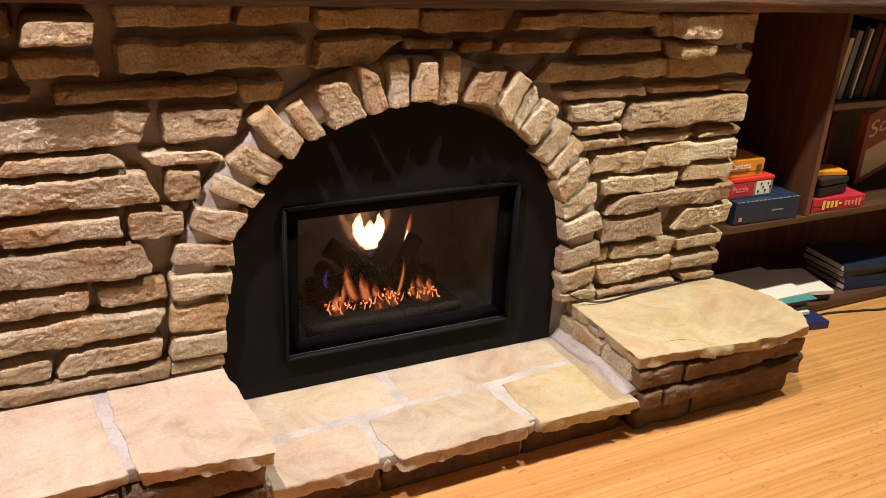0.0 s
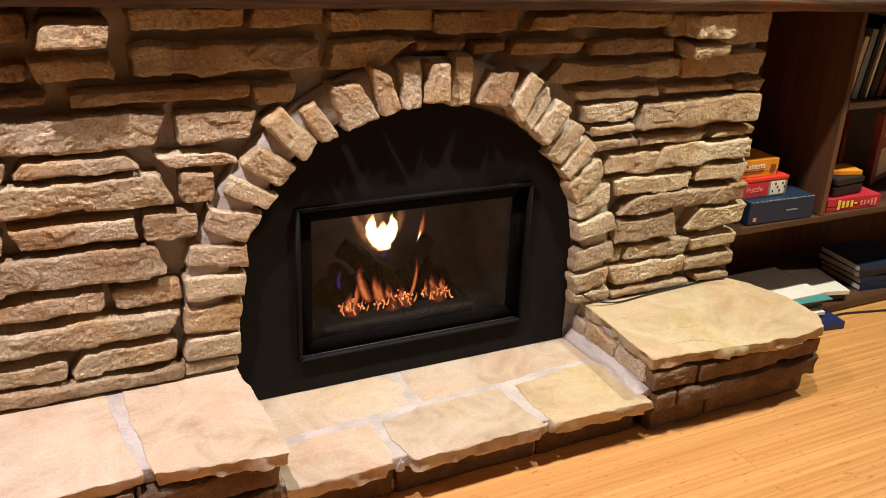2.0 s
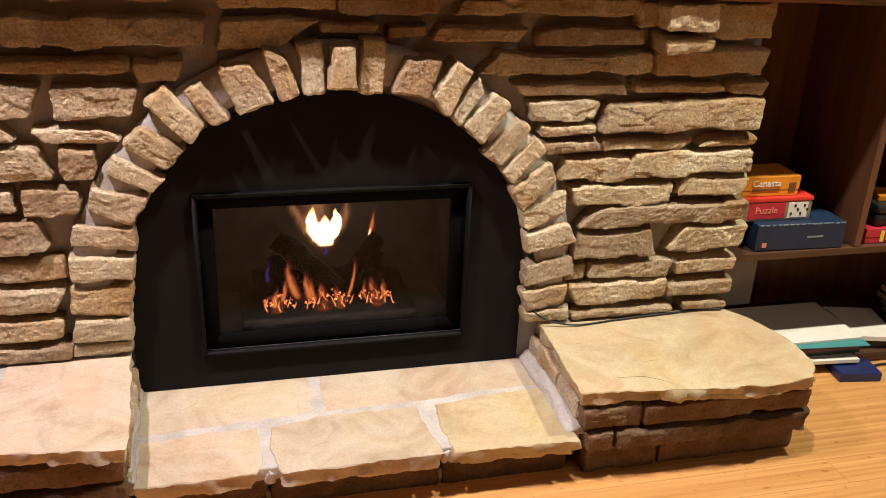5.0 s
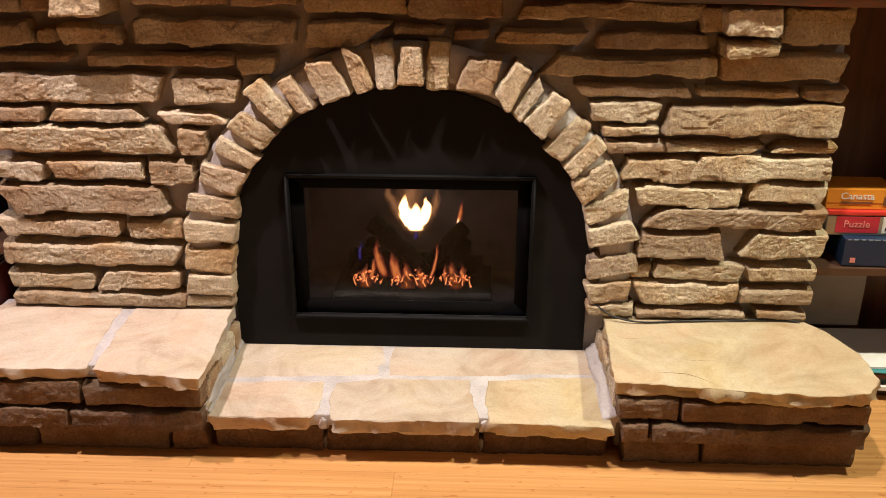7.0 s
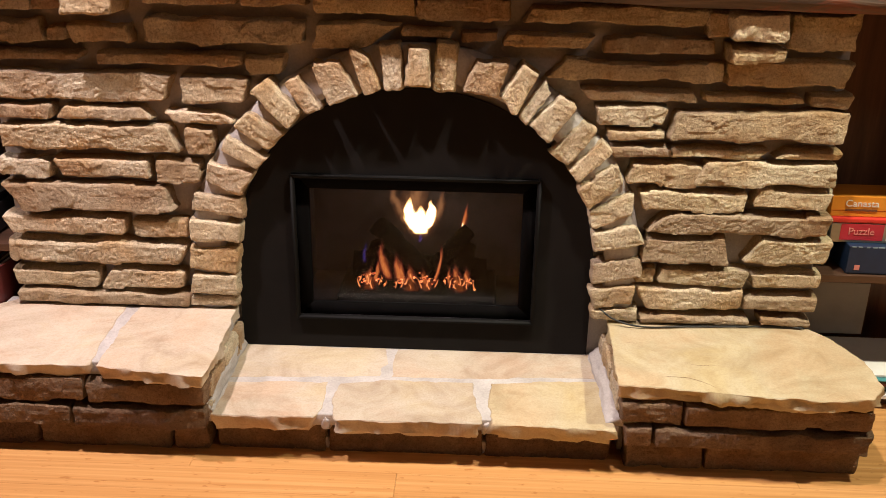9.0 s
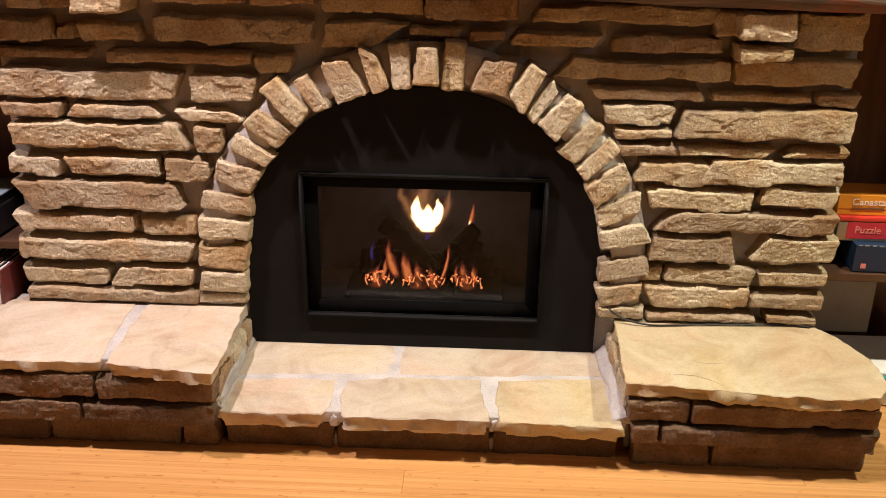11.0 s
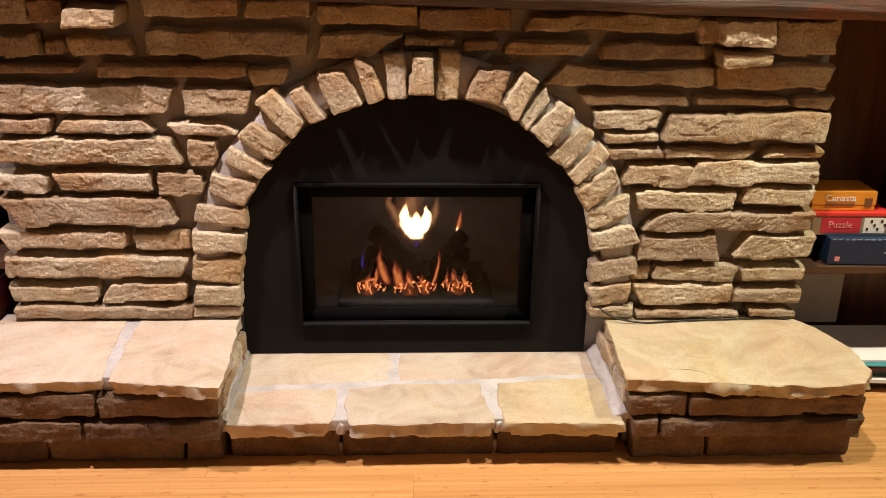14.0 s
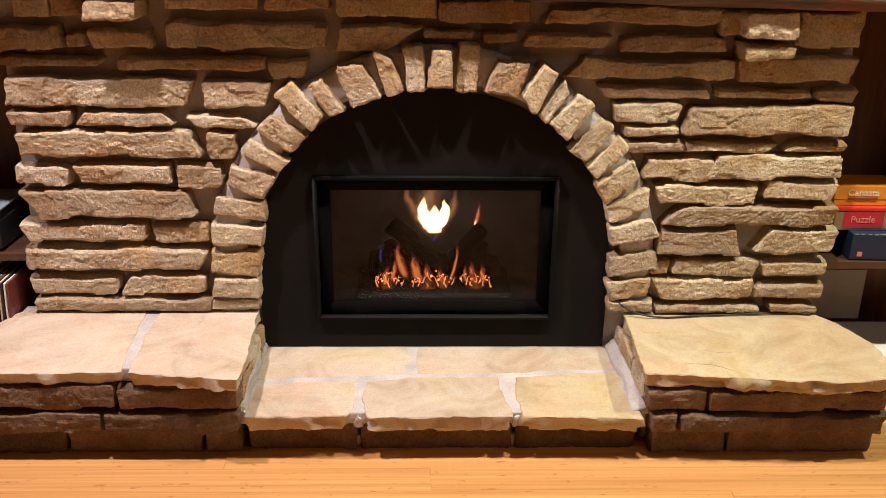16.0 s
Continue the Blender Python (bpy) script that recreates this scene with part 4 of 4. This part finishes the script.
def beam(a, b, seed):
    """A sawn timber with worn, uneven arrises."""
    bm = box(a, b, 0)
    bmesh.ops.subdivide_edges(bm, edges=[e for e in bm.edges if abs(e.verts[0].co.x - e.verts[1].co.x) > 1], cuts=120)
    bmesh.ops.subdivide_edges(bm, edges=[e for e in bm.edges if abs(e.verts[0].co.z - e.verts[1].co.z) > 0.05], cuts=4)
    for v in bm.verts:
        v.co += Vector((0, 0.0025 * rough(v.co.x * 5, v.co.y, v.co.z * 30, seed, 3), 0.003 * rough(v.co.x * 4, v.co.y * 20, 0.2, seed, 3) - 0.024 * v.co.x))
    return bm


mb = part("beam", beam((-3.2, -0.100, 1.158), (3.2, 0.42, 1.320), 3), MANTEL_WOOD, mantel)
mb.matrix_parent_inverse = Matrix.Translation((0, 0.02, -1.150))

# ---- bookcases either side ----
CASES = {}


def bookcase(name, x0, x1, uprights, shelves, label):
    """Back, sides, shelves and uprights as boards. uprights: (x, z0, z1). shelves: (x0, x1, z of the top)."""
    case = thing(name, (x0 + x1) / 2, 0.2, FLOOR, label, "bookcase")
    inv = Matrix.Translation((-(x0 + x1) / 2, -0.2, -FLOOR))

    def board(kind, a, b, material):
        ob = part(kind, box(a, b, 0.0018), material, case, smooth=False)
        ob.matrix_parent_inverse = inv

    board("plinth", (x0, 0.008, FLOOR + 0.0005), (x1, 0.026, 0.0425), SHELF_WOOD)
    board("back_panel", (x0, 0.372, FLOOR), (x1, 0.385, 1.145), CASE_WOOD)
    for x, z0, z1 in uprights:
        board("upright", (x, 0.004, z0), (x + 0.022, 0.371, z1), CASE_WOOD)
    for a, b, z in shelves:
        board("shelf", (a, 0.002, z - 0.022), (b, 0.3715, z), SHELF_WOOD)
    CASES[name] = case


bookcase("bookcase", 1.105, 2.75, ((1.505, 0.431, 1.145), (2.72, 0.431, 1.145), (2.72, 0.066, 0.407)), ((1.105, 2.745, 0.430), (1.528, 2.719, 0.818), (1.105, 2.745, 0.065)),
         "built-in dark stained wooden bookcase holding board games, books and papers")
bookcase("bookcase", -2.75, -1.125, ((-2.75, 0.452, 1.145), (-2.75, 0.073, 0.428)), ((-2.75, -1.125, 0.451), (-2.75, -1.125, 0.072)),
         "built-in dark stained wooden bookcase with record sleeves below a shelf")

ORANGE = paint("orange_card", (0.72, 0.27, 0.025), 0.45, 0, 0.1, 20)
RED = paint("red_card", (0.47, 0.025, 0.045), 0.4, 0, 0.1, 20)
RED_TIN = paint("red_tin_lid", (0.62, 0.04, 0.03), 0.3, 0, 0.1, 20)
GREY_TIN = paint("brushed_tin", (0.40, 0.37, 0.32), 0.35, 0.7, 0.15, 30)
NAVY = paint("navy_blue_card", (0.009, 0.024, 0.062), 0.45, 0, 0.25, 20)
ROYAL = paint("royal_blue_cover", (0.012, 0.022, 0.105), 0.4, 0, 0.2, 20)
WHITE = paint("white_paper", (0.72, 0.69, 0.64), 0.7, 0, 0.08, 40)
CREAM = paint("cream_cloth", (0.60, 0.52, 0.38), 0.7, 0, 0.15, 40)
TEAL = paint("teal_card", (0.06, 0.26, 0.27), 0.5, 0, 0.15, 30)
GREEN = paint("dark_green_card", (0.015, 0.055, 0.035), 0.5, 0, 0.2, 30)
SLATE = paint("slate_blue_cover", (0.20, 0.26, 0.30), 0.55, 0, 0.15, 20)
BLACK = paint("black_cover", (0.012, 0.011, 0.012), 0.45, 0, 0.3, 20)
MAROON = paint("maroon_cover", (0.16, 0.035, 0.030), 0.45, 0, 0.3, 10)
ROSE = paint("dusty_red_cover", (0.27, 0.085, 0.07), 0.5, 0, 0.35, 14)
PALE = paint("pale_grey_card", (0.42, 0.38, 0.33), 0.7, 0, 0.15, 12)
YELLOW = paint("yellow_print", (0.80, 0.62, 0.10), 0.5)
BROWN = paint("brown_print", (0.16, 0.06, 0.03), 0.5)
PINK = paint("pink_print", (0.70, 0.25, 0.22), 0.5)


def carton(name, size, material, at, label, category, turn=0, lid=None, lid_share=0.45, bevel=0.002):
    """A lidded box: a tray and a slightly larger lid over it."""
    w, d, h = size
    ob = thing(name, *at, label, category, turn)
    part("tray", box((-w / 2, -d / 2, 0), (w / 2, d / 2, h * (1 - lid_share) if lid else h), bevel), material, ob, smooth=False)
    if lid:
        part("lid", box((-w / 2 - 0.0015, -d / 2 - 0.0015, h * (1 - lid_share) + 0.0004), (w / 2 + 0.0015, d / 2 + 0.0015, h), bevel), lid, ob, smooth=False)
    return ob


def print_bar(parent, x, y, z, w, h, material, name="printed_bar"):
    """A flat patch of print on a front."""
    return part(name, box((x - w / 2, y - 0.0008, z - h / 2), (x + w / 2, y, z + h / 2), 0), material, parent, smooth=False)


def book(size, at, cover, label, turn=0, lean=0, name="book", category="book", flat=False, group=""):
    """Covers, spine and a page block. Upright: spine to the room; flat: lying, spine to the right."""
    w, d, h = size
    ob = thing(name, *at, label, category, turn, group)
    if flat:
        part("page_block", box((-w / 2 + 0.002, -d / 2 + 0.003, 0.0032), (w / 2 - 0.002, d / 2 - 0.002, h - 0.0032), 0.0005), WHITE, ob, smooth=False)
        part("cover", box((-w / 2, -d / 2, h - 0.0031), (w / 2, d / 2, h), 0.0008), cover, ob, smooth=False)
        part("cover", box((-w / 2, -d / 2, 0), (w / 2, d / 2, 0.0031), 0.0008), cover, ob, smooth=False)
        part("spine", box((-w / 2, -d / 2, 0.0032), (w / 2, -d / 2 + 0.003, h - 0.0032), 0.0008), cover, ob, smooth=False)
    else:
        part("page_block", box((-w / 2 + 0.0022, -d / 2 + 0.004, 0.002), (w / 2 - 0.0022, d / 2 - 0.002, h - 0.002), 0.0005), WHITE, ob, smooth=False)
        part("cover", box((-w / 2, -d / 2, 0), (-w / 2 + 0.0022, d / 2, h), 0.0008), cover, ob, smooth=False)
        part("cover", box((w / 2 - 0.0022, -d / 2, 0), (w / 2, d / 2, h), 0.0008), cover, ob, smooth=False)
        part("spine", box((-w / 2 + 0.0023, -d / 2, 0), (w / 2 - 0.0023, -d / 2 + 0.004, h), 0.0008), cover, ob, smooth=False)
    if lean:
        ob.matrix_world = pose(*at, 0, lean, turn)
    return ob


# board games on the middle shelf
blue_box = carton("game_box", (0.275, 0.205, 0.080), NAVY, (1.327, 0.112, 0.4305), "worn navy blue cardboard game box on the shelf", "board game", -2, NAVY, 0.97)
print_bar(blue_box, -0.112, -0.1045, 0.020, 0.014, 0.014, PINK)
print_bar(blue_box, 0.045, -0.1045, 0.040, 0.050, 0.005, SLATE)
random.seed(3)
for k in range(15):  # card showing through along the scuffed rim
    x = -0.128 + 0.0183 * k
    part("worn_edge", box((x - 0.004 - 0.005 * random.random(), -0.1046, 0.0785 - 0.0016 * random.random()), (x + 0.004 + 0.005 * random.random(), -0.1022, 0.0806), 0), SLATE, blue_box, smooth=False)
tin = carton("puzzle_tin", (0.225, 0.125, 0.070), GREY_TIN, (1.252, 0.105, 0.5110), "grey tin with red lid and label on the box", "tin", -1, RED_TIN, 0.2, 0.004)
print_bar(tin, -0.030, -0.0628, 0.031, 0.115, 0.046, RED)
print_bar(tin, 0.068, -0.0628, 0.031, 0.062, 0.046, WHITE)
for k in range(6):
    print_bar(tin, 0.048 + 0.010 * k, -0.0640, 0.020 + 0.012 * (k * 2 % 3), 0.006, 0.008, BLACK)
lettering("Puzzle", 0.028, PINK, tin, -0.032, -0.0645, 0.024, "pink printed word")
cards = carton("card_game_box", (0.183, 0.115, 0.058), ORANGE, (1.226, 0.113, 0.5815), "bright orange playing card box on top of the tin", "card game", -1, ORANGE, 0.7)
lettering("Canasta", 0.027, WHITE, cards, -0.012, -0.0605, 0.030, "white printed word", 1.05)
print_bar(cards, -0.012, -0.0592, 0.020, 0.085, 0.006, BROWN)
print_bar(cards, 0.070, -0.0592, 0.026, 0.022, 0.026, BROWN)

# the next bay
red_box = carton("game_box", (0.245, 0.190, 0.047), RED, (1.678, 0.108, 0.4305), "red cardboard game box with yellow print", "board game", -3, RED, 0.6)
for k, h in enumerate((0.030, 0.022, 0.020, 0.020, 0.005)):
    print_bar(red_box, -0.070 + 0.0195 * k, -0.0970, 0.024, 0.0125, 1.15 * h, YELLOW)
for k, h in enumerate((0.014, 0.014, 0.012, 0.020, 0.022)):
    print_bar(red_box, 0.034 + 0.0165 * k, -0.0970, 0.023, 0.0095, 1.2 * h, PINK)
case_black = carton("zip_case", (0.150, 0.150, 0.066), BLACK, (1.652, 0.105, 0.4780), "black soft case on the red game box", "case", 4, BLACK, 0.4, 0.012)
carton("card_box", (0.115, 0.085, 0.016), ORANGE, (1.672, 0.095, 0.5445), "small flat orange box on the black case", "box", -14)
spined = book((0.040, 0.19, 0.290), (1.775, 0.300, 0.4305), MAROON, "dark maroon hardback standing at the back of the shelf", 20)
for k in range(5):
    print_bar(spined, 0, -0.0952, 0.08 + 0.026 * k, 0.016, 0.014, BROWN)
big = book((0.030, 0.27, 0.330), (2.070, 0.190, 0.4310), ROSE, "large dusty red hardback leaning with its cover to the room", -90)
big.matrix_world = pose(2.075, 0.190, 0.486, 14, -20, 0) @ pose(0, 0, 0, 0, 0, -90)
lettering("So", 0.105, CREAM, big, 0, 0, 0, "cream cover lettering").matrix_world = big.matrix_world @ pose(0.0156, -0.062, 0.215, 90, 0, 90)
part("picture", box((0.0152, -0.110, 0.03), (0.0158, 0.10, 0.16), 0), CREAM, big, "cream cover picture", smooth=False)

# leaning books on the upper shelf
for x, w, h, cover, words in ((1.560, 0.020, 0.205, CREAM, "cream cloth-bound book leaning on the upper shelf"), (1.590, 0.026, 0.228, SLATE, "slate blue hardback leaning on the upper shelf"), (1.620, 0.018, 0.245, BLACK, "thin black book leaning on the upper shelf"), (1.646, 0.010, 0.232, WHITE, "thin white booklet leaning on the upper shelf"), (1.675, 0.030, 0.250, BLACK, "thick black book leaning on the upper shelf"), (1.712, 0.028, 0.240, MAROON, "maroon hardback leaning on the upper shelf"), (1.748, 0.034, 0.250, BLACK, "broad black book leaning on the upper shelf")):
    book((w, 0.17, h), (x, 0.125, 0.8215), cover, words, 0, 9, group="leaning books")

# papers and magazines on the bottom shelf
random.seed(21)
z = 0.0655
for k in range(4):
    h = 0.026
    book((0.24, 0.21, h), (2.000 - 0.010 * k + 0.006 * (k % 2), 0.140 + 0.006 * (k % 3), z), NAVY, "dark navy hardback in a flat stack on the bottom shelf", (k % 3) * 2 - 7, 0, "book", "book", True, "stacked books")
    z += h + 0.0006
z = 0.0655
for k, (cover, w, h, words) in enumerate(((WHITE, 0.41, 0.012, "sheaf of white paper in the stack"), (GREEN, 0.40, 0.018, "dark green folder in the stack"), (MAROON, 0.40, 0.014, "dark red folder in the stack"), (BLACK, 0.39, 0.008, "thin black folder in the stack"), (TEAL, 0.42, 0.003, "teal card folder in the stack"), (WHITE, 0.425, 0.007, "white printed sheets on the stack"))):
    carton("folder" if cover != WHITE else "paper_stack", (w, 0.24, h), cover, (1.385 + 0.010 * ((k * 5) % 3) - (0.004 if k == 5 else 0), 0.090 + 0.008 * ((k * 3) % 4), z), words, "folder" if cover != WHITE else "papers", random.uniform(-6, 1), None, 0, 0.0006)
    z += h + 0.0006
carton("folder", (0.150, 0.20, 0.030), BLACK, (1.690, 0.125, 0.0655), "black box folder on the bottom shelf", "folder", -4, None, 0, 0.001)
carton("paper_stack", (0.16, 0.20, 0.016), WHITE, (1.692, 0.115, 0.0960), "white booklets lying on a black folder", "papers", -14, None, 0, 0.001)
carton("card_folder", (0.20, 0.004, 0.17), PALE, (1.275, 0.255, 0.1330), "grey card folder standing behind the papers", "folder", 0, None, 0, 0.0008)
carton("binder", (0.13, 0.09, 0.028), ROYAL, (1.560, -0.052, FLOOR + 0.0005), "royal blue binder lying on the floor beside the hearth", "binder", -8, None, 0, 0.002)

# the other side: records below, a black player above
random.seed(31)
for k, (cover, words) in enumerate(((MAROON, "dark red record sleeve"), (WHITE, "white record sleeve"), (BLACK, "black record sleeve"), (CREAM, "cream record sleeve"), (BROWN, "brown record sleeve"), (SLATE, "grey record sleeve"), (MAROON, "dark red record sleeve"), (CREAM, "cream record sleeve"), (BLACK, "black record sleeve"), (WHITE, "white record sleeve"))):
    sleeve = carton("record_sleeve", (0.0045, 0.312, 0.312), cover, (-1.192 - 0.0092 * k, 0.100, 0.0735), words + " standing on the bottom shelf", "record", random.uniform(-1, 1), None, 0, 0.0006)
    sleeve["group"] = "record sleeves"
    sleeve.matrix_world = sleeve.matrix_world @ pose(0, 0, 0, 0, 3.5, 0)
player = thing("disc_player", -1.42, 0.155, 0.4515, "black disc player on the shelf", "player")
part("body", box((-0.215, -0.14, 0.008), (0.215, 0.14, 0.088), 0.004), BLACK, player, smooth=False)
part("drawer", box((-0.06, -0.1425, 0.050), (0.08, -0.1402, 0.068), 0.001), BLACK, player, smooth=False)
for x in (-0.18, 0.18):
    for y in (-0.11, 0.11):
        part("foot", box((x - 0.015, y - 0.015, 0), (x + 0.015, y + 0.015, 0.0078), 0.002), RUBBER, player, smooth=False)
carton("disc_case", (0.30, 0.20, 0.028), BLACK, (-1.36, 0.13, 0.5400), "black case lying on the player", "case", 2, SLATE, 0.2)

# cables
tagged(new("cable", link_mesh("cable", tube(smooth_path([(0.505, -0.020, 0.330), (0.560, -0.040, 0.295), (0.640, -0.052, 0.2815), (0.760, -0.040, 0.281), (0.900, -0.030, 0.281), (1.010, -0.022, 0.281), (1.082, -0.030, 0.281)]), 0.0026), RUBBER)), "thin black cable along the back of the stone ledge", "cable")
tagged(new("cable", link_mesh("cable", tube(smooth_path([(1.630, -0.030, 0.0345), (1.690, -0.022, 0.0345), (1.745, -0.030, 0.0345), (1.86, -0.055, 0.0345), (1.96, -0.075, 0.0345), (2.05, -0.02, 0.0345), (2.10, -0.04, 0.036), (2.04, -0.075, 0.042), (2.12, -0.14, 0.0345), (2.30, -0.16, 0.0345)]), 0.0040), RUBBER)), "black cable lying in a loop on the floor", "cable")

# ---- floor boards ----
random.seed(11)
board_meshes = [link_mesh("plank", box((-length / 2, -0.0478, -0.012), (length / 2, 0.0480, 0.0), 0.0003, 1), BAMBOO, False) for length in (1.22, 1.52, 1.83)]
LENGTHS = (1.22, 1.52, 1.83)
y = -4.60
while y < 0.40:
    x = -3.6 - random.random() * 1.2
    while x < 3.6:
        k = random.randrange(3)
        if x + LENGTHS[k] > -3.58:
            a, b = max(x, -3.595), min(x + LENGTHS[k], 3.595)
            plank = new("plank", board_meshes[k])
            plank.location = ((a + b) / 2, y, FLOOR)
            plank.scale = ((b - a) / LENGTHS[k] * 0.9996, 1, 1)
            plank.parent = floor
        x += LENGTHS[k]
    y += 0.0962
